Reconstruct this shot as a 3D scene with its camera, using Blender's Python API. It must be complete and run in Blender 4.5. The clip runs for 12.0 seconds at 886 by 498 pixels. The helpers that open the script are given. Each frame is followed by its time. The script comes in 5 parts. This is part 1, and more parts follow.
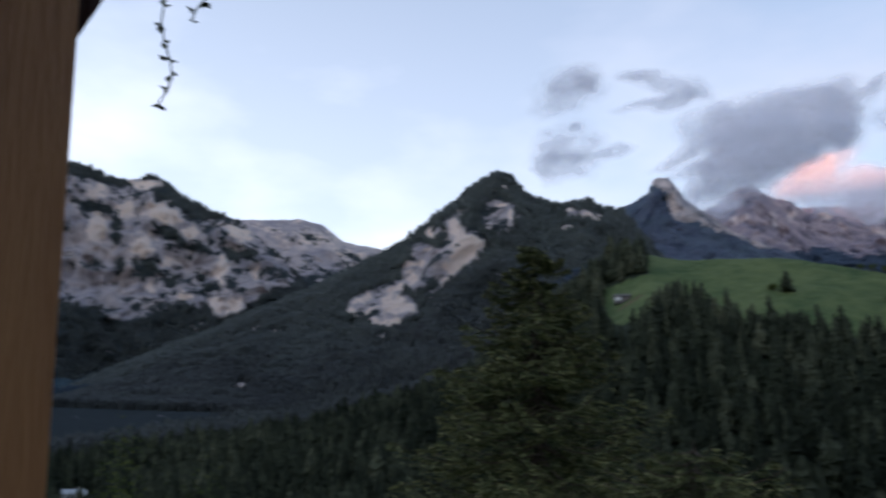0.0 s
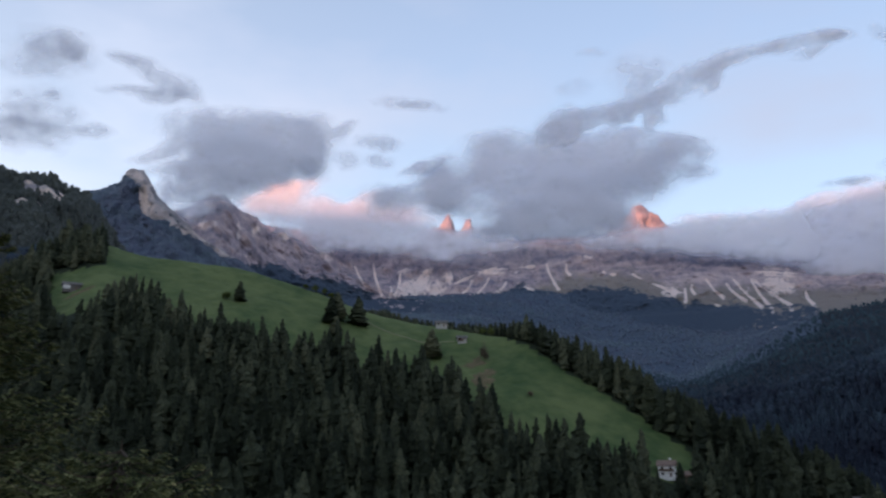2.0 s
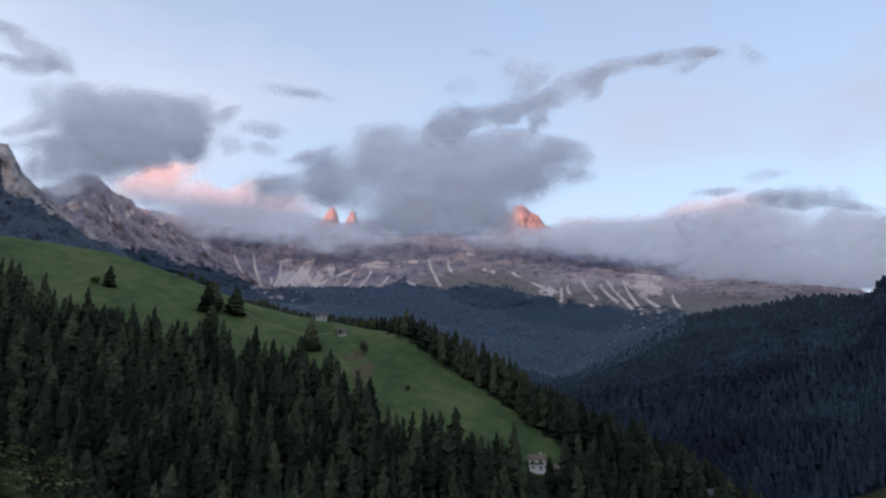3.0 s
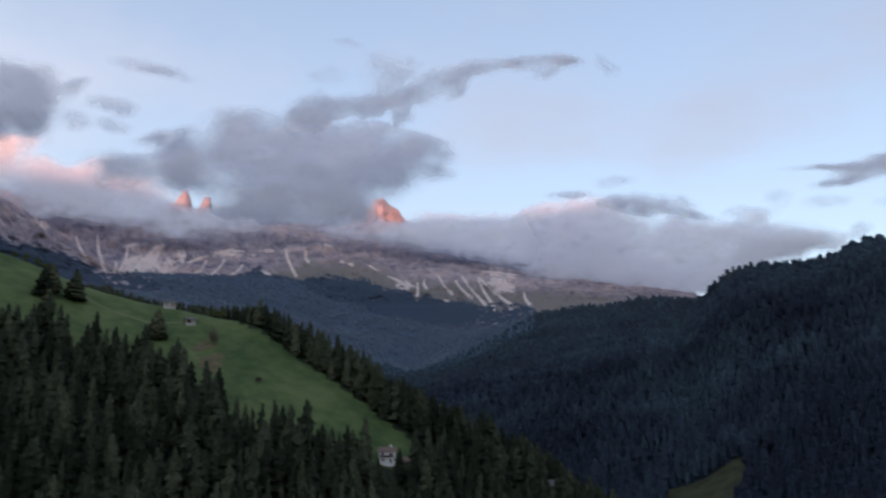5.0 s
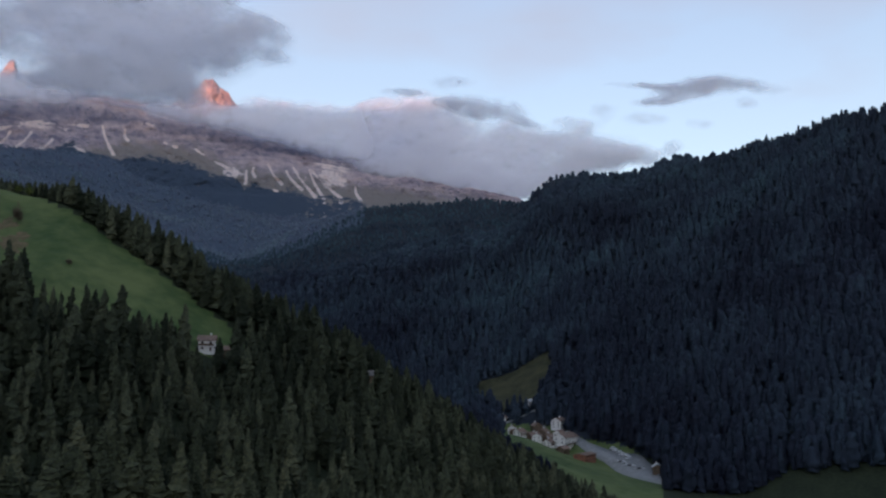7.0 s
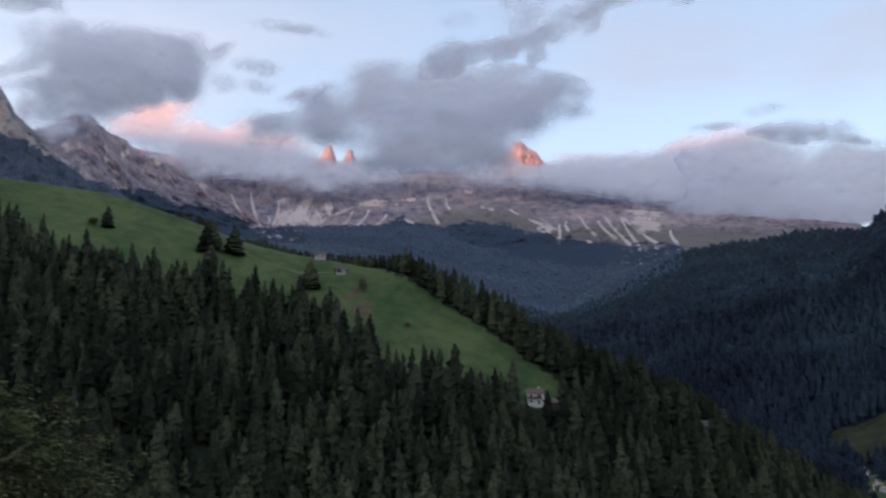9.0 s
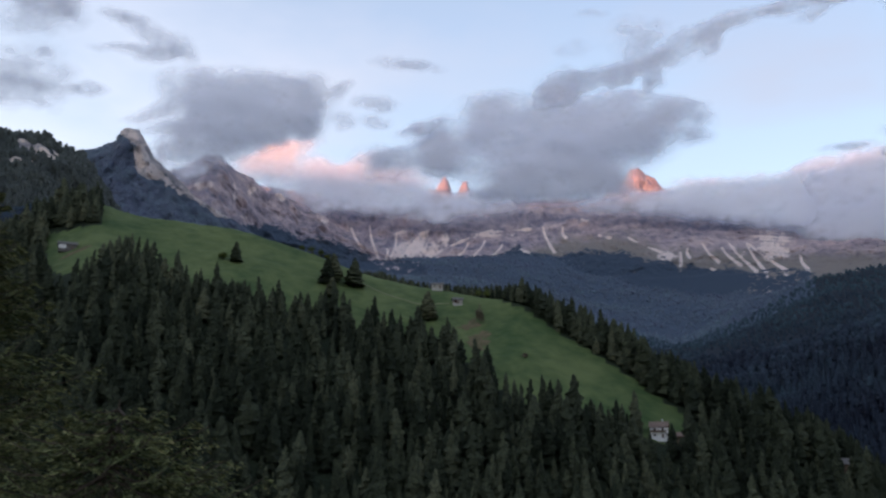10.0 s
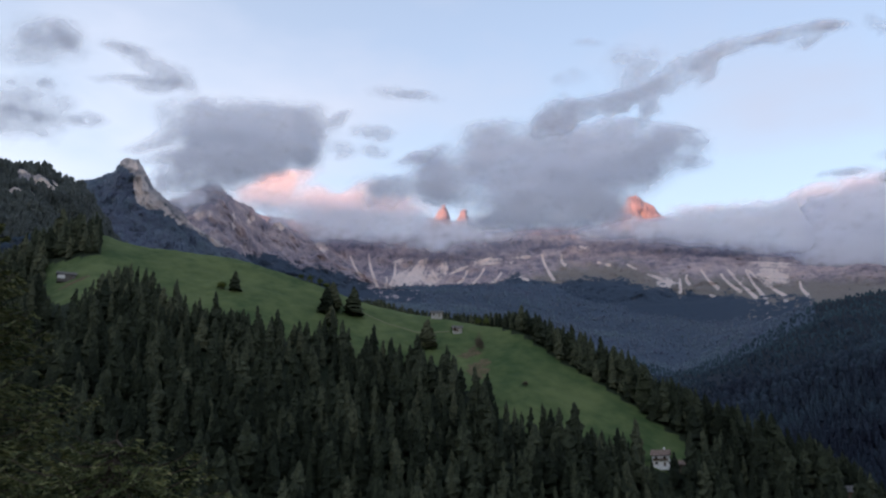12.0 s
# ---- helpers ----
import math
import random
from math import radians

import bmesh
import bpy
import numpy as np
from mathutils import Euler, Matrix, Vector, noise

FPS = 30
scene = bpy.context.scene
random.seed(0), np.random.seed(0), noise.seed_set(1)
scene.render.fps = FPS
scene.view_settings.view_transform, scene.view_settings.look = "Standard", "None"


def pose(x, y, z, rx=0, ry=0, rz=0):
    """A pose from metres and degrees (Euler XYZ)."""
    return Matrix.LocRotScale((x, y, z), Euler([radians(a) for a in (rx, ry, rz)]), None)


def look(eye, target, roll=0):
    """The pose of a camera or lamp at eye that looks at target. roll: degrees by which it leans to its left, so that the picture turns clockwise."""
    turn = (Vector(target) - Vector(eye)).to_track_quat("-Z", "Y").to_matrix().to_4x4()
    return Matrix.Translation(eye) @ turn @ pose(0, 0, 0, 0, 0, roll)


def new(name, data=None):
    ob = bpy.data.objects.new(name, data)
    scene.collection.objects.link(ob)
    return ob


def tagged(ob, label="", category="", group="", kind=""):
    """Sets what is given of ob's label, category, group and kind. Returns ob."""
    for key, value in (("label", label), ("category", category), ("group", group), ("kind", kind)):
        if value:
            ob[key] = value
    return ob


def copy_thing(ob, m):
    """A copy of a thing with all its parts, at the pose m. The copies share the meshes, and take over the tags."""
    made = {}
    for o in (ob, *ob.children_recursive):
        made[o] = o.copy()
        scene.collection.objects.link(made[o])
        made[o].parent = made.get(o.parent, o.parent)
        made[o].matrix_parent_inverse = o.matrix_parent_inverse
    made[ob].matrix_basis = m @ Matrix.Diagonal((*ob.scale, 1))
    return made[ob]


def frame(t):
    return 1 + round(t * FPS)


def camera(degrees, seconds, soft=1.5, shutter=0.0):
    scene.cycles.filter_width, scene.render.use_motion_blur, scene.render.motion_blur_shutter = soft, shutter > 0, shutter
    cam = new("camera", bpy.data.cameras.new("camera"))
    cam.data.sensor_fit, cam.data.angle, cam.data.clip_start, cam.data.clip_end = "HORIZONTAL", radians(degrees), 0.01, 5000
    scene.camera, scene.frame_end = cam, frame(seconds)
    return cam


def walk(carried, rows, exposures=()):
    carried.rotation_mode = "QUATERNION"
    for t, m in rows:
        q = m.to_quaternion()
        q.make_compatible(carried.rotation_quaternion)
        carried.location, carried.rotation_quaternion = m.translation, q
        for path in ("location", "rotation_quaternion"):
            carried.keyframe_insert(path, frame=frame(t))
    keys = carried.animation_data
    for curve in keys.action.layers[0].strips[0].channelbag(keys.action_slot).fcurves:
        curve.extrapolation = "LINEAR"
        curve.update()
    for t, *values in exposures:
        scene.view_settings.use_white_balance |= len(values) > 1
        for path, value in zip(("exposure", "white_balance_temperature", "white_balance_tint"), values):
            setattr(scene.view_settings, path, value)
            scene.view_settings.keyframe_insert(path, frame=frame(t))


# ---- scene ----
cam = camera(56.3, 12.0, soft=2.3, shutter=0.35)
walk(cam, [
    (0, pose(0, 0, 0, 105.94, -0.34, -0.10)),
    (0.5, pose(0, 0, 0, 105.69, 0.15, -13.59)),
    (1, pose(0, 0, 0, 106.17, -0.83, -24.11)),
    (1.5, pose(0, 0, 0, 106.28, -0.23, -31.61)),
    (2, pose(0, 0, 0, 106.03, 0.21, -37.19)),
    (2.5, pose(0, 0, 0, 105.48, 0.20, -41.51)),
    (2.7, pose(0, 0, 0, 105.46, -0.10, -43.93)),
    (4.3, pose(0, 0, 0, 105.72, 0.71, -48.06)),
    (4.5, pose(0, 0, 0, 105.39, 0.53, -49.66)),
    (5, pose(0, 0, 0, 105.01, 0.66, -55.57)),
    (5.5, pose(0, 0, 0, 102.72, -0.15, -61.82)),
    (6, pose(0, 0, 0, 100.63, -0.17, -64.27)),
    (6.5, pose(0, 0, 0, 98.35, -1.17, -67.76)),
    (6.7, pose(0, 0, 0, 97.64, -0.69, -68.47)),
    (8.3, pose(0, 0, 0, 99.80, 0.95, -54.47)),
    (8.5, pose(0, 0, 0, 99.92, 0.78, -51.78)),
    (9, pose(0, 0, 0, 101.27, 0.80, -45.55)),
    (9.5, pose(0, 0, 0, 102.78, 0.19, -41.50)),
    (10, pose(0, 0, 0, 103.41, -0.11, -37.54)),
    (10.5, pose(0, 0, 0, 104.90, -0.25, -35.82)),
    (11, pose(0, 0, 0, 104.95, -0.31, -36.76)),
    (11.5, pose(0, 0, 0, 104.96, 0.00, -37.28)),
    (12, pose(0, 0, 0, 105.35, 0.23, -37.52)),
], exposures=[(0, 1.82, 6650, 20), (2.5, 1.76, 6850, 20), (4.5, 1.74, 6950, 20), (5.5, 1.68, 6950, 20), (6.5, 1.66, 6950, 20), (8.5, 1.76, 6950, 20), (10.0, 1.86, 7000, 20), (12, 1.86, 7000, 20)])

# ---- world and sun: the sun has just left the valley, only the highest rock still gets it ----
SUN_AZ, SUN_EL = 255.0, 0.6          # compass degrees from the y axis towards x
world = bpy.data.worlds.new("evening_sky")
scene.world = world
world.use_nodes = True
wt = world.node_tree
wt.nodes.clear()


def node(tree, kind, values=None, **props):
    n = tree.nodes.new(kind)
    for k, v in props.items():
        setattr(n, k, v)
    for k, v in (values or {}).items():
        n.inputs[k].default_value = v
    return n


def join(tree, a, out, b, into):
    tree.links.new(a.outputs[out], b.inputs[into])


sky = node(wt, "ShaderNodeTexSky", sky_type="NISHITA", sun_disc=False, sun_elevation=radians(4.5),
           sun_rotation=radians(SUN_AZ), altitude=1100, air_density=1.0, dust_density=1.0, ozone_density=1.6)
wc = node(wt, "ShaderNodeTexCoord")
wmap = node(wt, "ShaderNodeMapping", {"Scale": (1.0, 1.0, 2.4)})
wn = node(wt, "ShaderNodeTexNoise", {"Scale": 2.6, "Detail": 6.0, "Roughness": 0.5})
wr = node(wt, "ShaderNodeValToRGB")
wr.color_ramp.elements[0].position, wr.color_ramp.elements[1].position = 0.46, 0.75
wr.color_ramp.elements[0].color, wr.color_ramp.elements[1].color = (0.5, 0.5, 0.5, 1), (1.0, 1.0, 1.0, 1)
wmix = node(wt, "ShaderNodeMixRGB", {"Color2": (3.6, 3.25, 3.2, 1)})
wsep = node(wt, "ShaderNodeSeparateXYZ")
whor = node(wt, "ShaderNodeMapRange", {"From Min": 0.0, "From Max": 1.1, "To Min": 1.0, "To Max": 0.0}, interpolation_type="SMOOTHSTEP")
wmul = node(wt, "ShaderNodeMath", operation="MULTIPLY", use_clamp=True)
wbg = node(wt, "ShaderNodeBackground", {"Strength": 0.15})
wo = node(wt, "ShaderNodeOutputWorld")
join(wt, wc, "Generated", wmap, "Vector")
join(wt, wmap, "Vector", wn, "Vector")
join(wt, wn, "Fac", wr, "Fac")
join(wt, wc, "Generated", wsep, "Vector")
join(wt, wsep, "Z", whor, "Value")
join(wt, wr, "Color", wmul, 0)
join(wt, whor, "Result", wmul, 1)
join(wt, wmul, "Value", wmix, "Fac")
wtone = node(wt, "ShaderNodeMixRGB", {"Color1": (2.62, 2.95, 3.34, 1), "Color2": (1.02, 1.03, 1.18, 1)})
wfac = node(wt, "ShaderNodeMapRange", {"From Min": -0.4, "From Max": 1.0}, interpolation_type="SMOOTHSTEP")
join(wt, wsep, "X", wfac, "Value")
join(wt, wfac, "Result", wtone, "Fac")
join(wt, wtone, "Color", wmix, "Color2")
join(wt, sky, "Color", wmix, "Color1")
join(wt, wmix, "Color", wbg, "Color")
join(wt, wbg, "Background", wo, "Surface")

sun_lamp = bpy.data.lights.new("sun", "SUN")
sun_lamp.energy, sun_lamp.angle, sun_lamp.color = 2.9, radians(1.6), (1.0, 0.40, 0.2)
sun = new("sun", sun_lamp)
sa, se = radians(SUN_AZ), radians(SUN_EL)
SUNWARD = Vector((math.sin(sa) * math.cos(se), math.cos(sa) * math.cos(se), math.sin(se)))
sun.matrix_world = look(SUNWARD * 100, (0, 0, 0))


# ---- numbers: noise and plan ----
def lattice(ix, iy, iz, seed):
    v = (ix * 374761393 + iy * 668265263 + iz * 2147483647 + seed * 974711) & 0x7FFFFFFF
    v = ((v ^ (v >> 13)) * 1274126177) & 0x7FFFFFFF
    v = ((v ^ (v >> 15)) * 668265263) & 0x7FFFFFFF
    return ((v ^ (v >> 16)) & 0xFFFF) / 32767.5 - 1.0


def vnoise(x, y, z, seed=0):
    x, y, z = np.broadcast_arrays(np.asarray(x, float), np.asarray(y, float), np.asarray(z, float))
    fx, fy, fz = np.floor(x), np.floor(y), np.floor(z)
    ix, iy, iz = fx.astype(np.int64), fy.astype(np.int64), fz.astype(np.int64)
    u, v, w = x - fx, y - fy, z - fz
    u, v, w = u * u * (3 - 2 * u), v * v * (3 - 2 * v), w * w * (3 - 2 * w)
    out = 0
    for dx in (0, 1):
        for dy in (0, 1):
            for dz in (0, 1):
                k = (u if dx else 1 - u) * (v if dy else 1 - v) * (w if dz else 1 - w)
                out = out + k * lattice(ix + dx, iy + dy, iz + dz, seed)
    return out


def fbm(x, y, z, octaves=5, seed=0, ridged=False):
    out, amp, total = 0, 1.0, 0
    for k in range(octaves):
        c, d = math.cos(0.7 + 1.1 * k), math.sin(0.7 + 1.1 * k)
        p, q, w = np.asarray(x) * 2 ** k, np.asarray(y) * 2 ** k, np.asarray(z) * 2 ** k
        n = vnoise(p * c - q * d + 0.37 * w, (p * d + q * c) * 0.93 - 0.36 * w, w * 0.86 - 0.3 * p + 0.31 * k, seed + k)
        out = out + amp * ((1 - 2 * np.abs(n)) if ridged else n)
        total += amp
        amp *= 0.5
    return out / total


def lin(x, pairs):
    return np.interp(x, [p[0] for p in pairs], [p[1] for p in pairs])


def smooth(x, pairs, w=1.0):
    return sum(lin(x + k * w, pairs) for k in (-1, -0.5, 0, 0.5, 1)) / 5


def step(a, b, x):
    t = np.clip((np.asarray(x) - a) / (b - a), 0, 1)
    return t * t * (3 - 2 * t)


def tan(deg):
    return np.tan(np.radians(deg))


def polar(az, r):
    return r * np.sin(np.radians(az)), r * np.cos(np.radians(az))


def P(az, el, r):
    x, y = polar(az, r)
    return Vector((x, y, r * tan(el)))


# the land along each compass line: foot of the near hill, its crest, the valley behind, the next crest, the far slopes
CREST_EL = [(-180, -3), (-40, -1), (-25, 0), (-10, 2.5), (0, 5.5), (6, 9.6), (9, 12.2), (11.4, 14.3), (13.4, 15.3), (14.3, 15.5), (15.2, 15.05), (17.2, 14.65),
            (19.5, 14.6), (23.2, 14.3), (28.3, 12.85), (32.3, 11.5), (36.7, 10.75), (41.1, 9.95), (42.3, 9.9), (44.2, 9.05), (45.0, 8.35), (46.2, 7.35), (49.4, 5.35), (52, 3.5), (55, 1.9),
            (58.5, 0.9), (61.6, -0.4), (65, -3.2), (70.6, -6.8), (76.3, -10.2), (85, -13.5), (100, -13), (180, -3)]
TOE_EL = [(-180, -5), (8, -5), (22, -7.5), (40, -9.3), (58, -10.8), (66, -12), (76, -13.5), (90, -15), (110, -13), (180, -5)]
CREST_R = [(-180, 600), (-25, 700), (8, 760), (14, 720), (20, 700), (30, 660), (36, 640), (44, 600), (50, 560), (55, 530), (60, 520),
           (70, 500), (80, 470), (100, 450), (180, 600)]
VALLEY = [(-180, 1000, -2), (-30, 1300, 1), (-10, 1300, 3.5), (0, 1300, 6), (10, 1250, 9.5), (14, 1200, 12), (30, 1300, 10), (40, 1400, 7.5),
          (46, 1500, 5.5), (53, 1500, 2.5), (60, 1250, -1.2), (65, 1080, -3.4), (70, 960, -4.4), (74, 890, -5.2), (78, 820, -6.6),
          (82, 740, -7.8), (90, 660, -8.6), (110, 620, -9), (180, 1000, -2)]
SECOND = [(-180, 2500, 7), (-60, 2300, 5), (-35, 1900, 4.5), (-16, 1900, 5), (-5, 1900, 8), (4, 1900, 11), (10, 1900, 14), (14, 1900, 14.3),
          (20, 2500, 13), (30, 2600, 11), (40, 2600, 9.8), (46, 2700, 8.6), (50, 2800, 7.2), (53.5, 3000, 6.6), (57.3, 2850, 8.3),
          (60.9, 2650, 9.6), (63.6, 2560, 10.1), (66.5, 2500, 10.5), (70.3, 2420, 10.75), (72.4, 2370, 10.7), (73.2, 2200, 11.2), (74.3, 2100, 12.0),
          (75.5, 2020, 12.5), (77.5, 1950, 12.45), (80.9, 1900, 12.15), (83.2, 1850, 12.95), (85.8, 1750, 12.75), (89.1, 1650, 13.75), (92.8, 1580, 14.7),
          (96.7, 1500, 14.55), (115, 1450, 14), (180, 2500, 7)]
BEHIND = [(-180, 6), (-35, 7), (-16, 8), (0, 11), (10, 14), (20, 14), (30, 11.6), (40, 11.2), (46, 10.2), (52, 9), (62, 9), (72, 8), (180, 6)]
FAR = [(-180, 7), (-35, 9.5), (-25, 10.5), (-16, 9.8), (-10, 11.5), (0, 12.5), (8, 13.5), (14, 15.5), (19.4, 15.2), (23.2, 14), (32.7, 12.4),
       (42, 12.7), (50, 12), (55.7, 11.2), (60.9, 10.6), (70, 9), (180, 7)]


def two(x, triples, w):
    r = smooth(x, [(a, b) for a, b, c in triples], w)
    return r, r * tan(smooth(x, [(a, c) for a, b, c in triples], w))


def land(x, y):
    """The height of the ground."""
    x, y = np.asarray(x, float), np.asarray(y, float)
    az, r = np.degrees(np.arctan2(x, y)), np.hypot(x, y)
    cr = smooth(az, CREST_R, 1)
    vr, vz = two(az, VALLEY, 1.5)
    sr, sz = two(az, SECOND, 0.5)
    ones = np.ones_like(az)
    rows = [(0 * ones, -6.6 * ones), (14 * ones, -7.5 * ones), (60 * ones, -14 * ones), (360 * ones, 360 * tan(smooth(az, TOE_EL, 3))), (cr, cr * tan(smooth(az, CREST_EL, 0.7))),
            (vr, vz), (sr, sz), (3300 * ones, 3300 * tan(smooth(az, BEHIND, 1))), (3900 * ones, 3900 * tan(smooth(az, FAR, 1))),
            (6000 * ones, 3900 * tan(smooth(az, FAR, 1)) - 150)]
    z = np.full(az.shape, -6.6)
    for (r0, z0), (r1, z1) in zip(rows, rows[1:]):
        k = np.clip((r - r0) / (r1 - r0), 0, 1)
        z = np.where(r >= r0, z0 + (z1 - z0) * k, z)
    rough = step(60, 900, r)
    z = z + fbm(x / 90, y / 90, 0.5, 4, 3) * 5 * step(40, 300, r) * (0.4 + rough) + fbm(x / 420, y / 420, 0.5, 4, 9, True) * 34 * step(900, 1700, r)
    return z


MEADOW_LOW = [(11, 12.6), (12, 11.6), (17.5, 11.7), (23.8, 10.6), (28.9, 9.2), (34.3, 8.3), (38.3, 7.6), (40.2, 6.1), (42.9, 4.2), (47.7, 2.6),
              (51.4, 2.0), (54.8, 1.1)]


def meadow(x, y):
    """True where the hill is mown grass."""
    x, y = np.asarray(x, float), np.asarray(y, float)
    az, r = np.degrees(np.arctan2(x, y)), np.hypot(x, y)
    el = np.degrees(np.arctan2(land(x, y), r))
    wob = fbm(x / 25, y / 25, 2.5, 3, 21)
    right = smooth(az, CREST_R, 1) + 25 - step(38, 43, az) * 32
    return (az > 11.2 + wob * 0.5) & (az < 54.5 + wob) & (el > lin(az, MEADOW_LOW) - lin(az, [(11, 1.0), (14.3, 1.0), (15.0, -0.5), (17.5, -0.4), (18.6, 0.8), (28, 1.0), (29, 0.0), (30, 0.1), (30.6, 1.1), (36, 1.2), (45, 1.5)]) + wob * 0.35) & (r < right + wob * 8) & (r > 380) & ((az > 14.25 + wob * 0.1) | (el < 13.0 + (az - 11.3) * 0.31 + wob * 0.15))


def pasture(x, y):
    """Grass on the valley floor round the village."""
    x, y = np.asarray(x, float), np.asarray(y, float)
    az, r = np.degrees(np.arctan2(x, y)), np.hypot(x, y)
    wob = fbm(x / 40, y / 40, 4.5, 3, 31) * 30
    vr = smooth(az, [(a, b) for a, b, c in VALLEY], 1.5)
    low = (az > 69) & (az < 82.3) & (r > vr - np.where(az > 71.5, 270, 120) + wob * 0.5) & (r < vr + 35 + wob)
    high = (((az - 72.7) / 2.6) ** 2 + ((r - 1040 + 1.6 * wob) / 56) ** 2) + wob / 45 < 1
    return (low | high, high)


# ---- materials ----
def material(name):
    m = bpy.data.materials.new(name)
    m.use_nodes = True
    t = m.node_tree
    t.nodes.clear()
    out = node(t, "ShaderNodeOutputMaterial")
    return m, t, out


def surface(name, low, high, scale=1.0, rough=0.9, bump=0.3, tint="", detail=6.0, stretch=(1, 1, 1), fine=8.0, spec=0.2, metal=0.0, vary=0.35):
    """A worn surface: two tones mixed by coarse and fine noise, with relief; tint names a number on the mesh that shifts the tone."""
    m, t, out = material(name)
    b = node(t, "ShaderNodeBsdfPrincipled", {"Roughness": rough, "Specular IOR Level": spec, "Metallic": metal})
    tc = node(t, "ShaderNodeTexCoord")
    mp = node(t, "ShaderNodeMapping", {"Scale": stretch})
    n1 = node(t, "ShaderNodeTexNoise", {"Scale": scale, "Detail": detail, "Roughness": 0.6})
    n2 = node(t, "ShaderNodeTexNoise", {"Scale": scale * fine, "Detail": 4.0})
    add = node(t, "ShaderNodeMath", operation="MULTIPLY_ADD")
    add.inputs[1].default_value = 0.55
    ramp = node(t, "ShaderNodeValToRGB")
    ramp.color_ramp.elements[0].position, ramp.color_ramp.elements[1].position = 0.55, 0.95
    ramp.color_ramp.elements[0].color, ramp.color_ramp.elements[1].color = (*low, 1), (*high, 1)
    bp = node(t, "ShaderNodeBump", {"Strength": bump, "Distance": 0.5 / scale})
    join(t, tc, "Object", mp, "Vector")
    join(t, mp, "Vector", n1, "Vector")
    join(t, mp, "Vector", n2, "Vector")
    join(t, n2, "Fac", add, 0)
    join(t, n1, "Fac", add, 2)
    join(t, add, "Value", ramp, "Fac")
    join(t, n2, "Fac", bp, "Height")
    join(t, bp, "Normal", b, "Normal")
    last = ramp
    if tint:
        if tint == "object":
            a, key = node(t, "ShaderNodeObjectInfo"), "Random"
        else:
            a, key = node(t, "ShaderNodeAttribute", attribute_name=tint), "Fac"
        hsv = node(t, "ShaderNodeHueSaturation")
        mr = node(t, "ShaderNodeMapRange", {"To Min": 1 - vary, "To Max": 1 + vary})
        mh = node(t, "ShaderNodeMapRange", {"To Min": 0.53, "To Max": 0.45})
        join(t, a, key, mr, "Value")
        join(t, a, key, mh, "Value")
        join(t, mr, "Result", hsv, "Value")
        join(t, mh, "Result", hsv, "Hue")
        join(t, ramp, "Color", hsv, "Color")
        last = hsv
    join(t, last, "Color", b, "Base Color")
    join(t, b, "BSDF", out, "Surface")
    return m


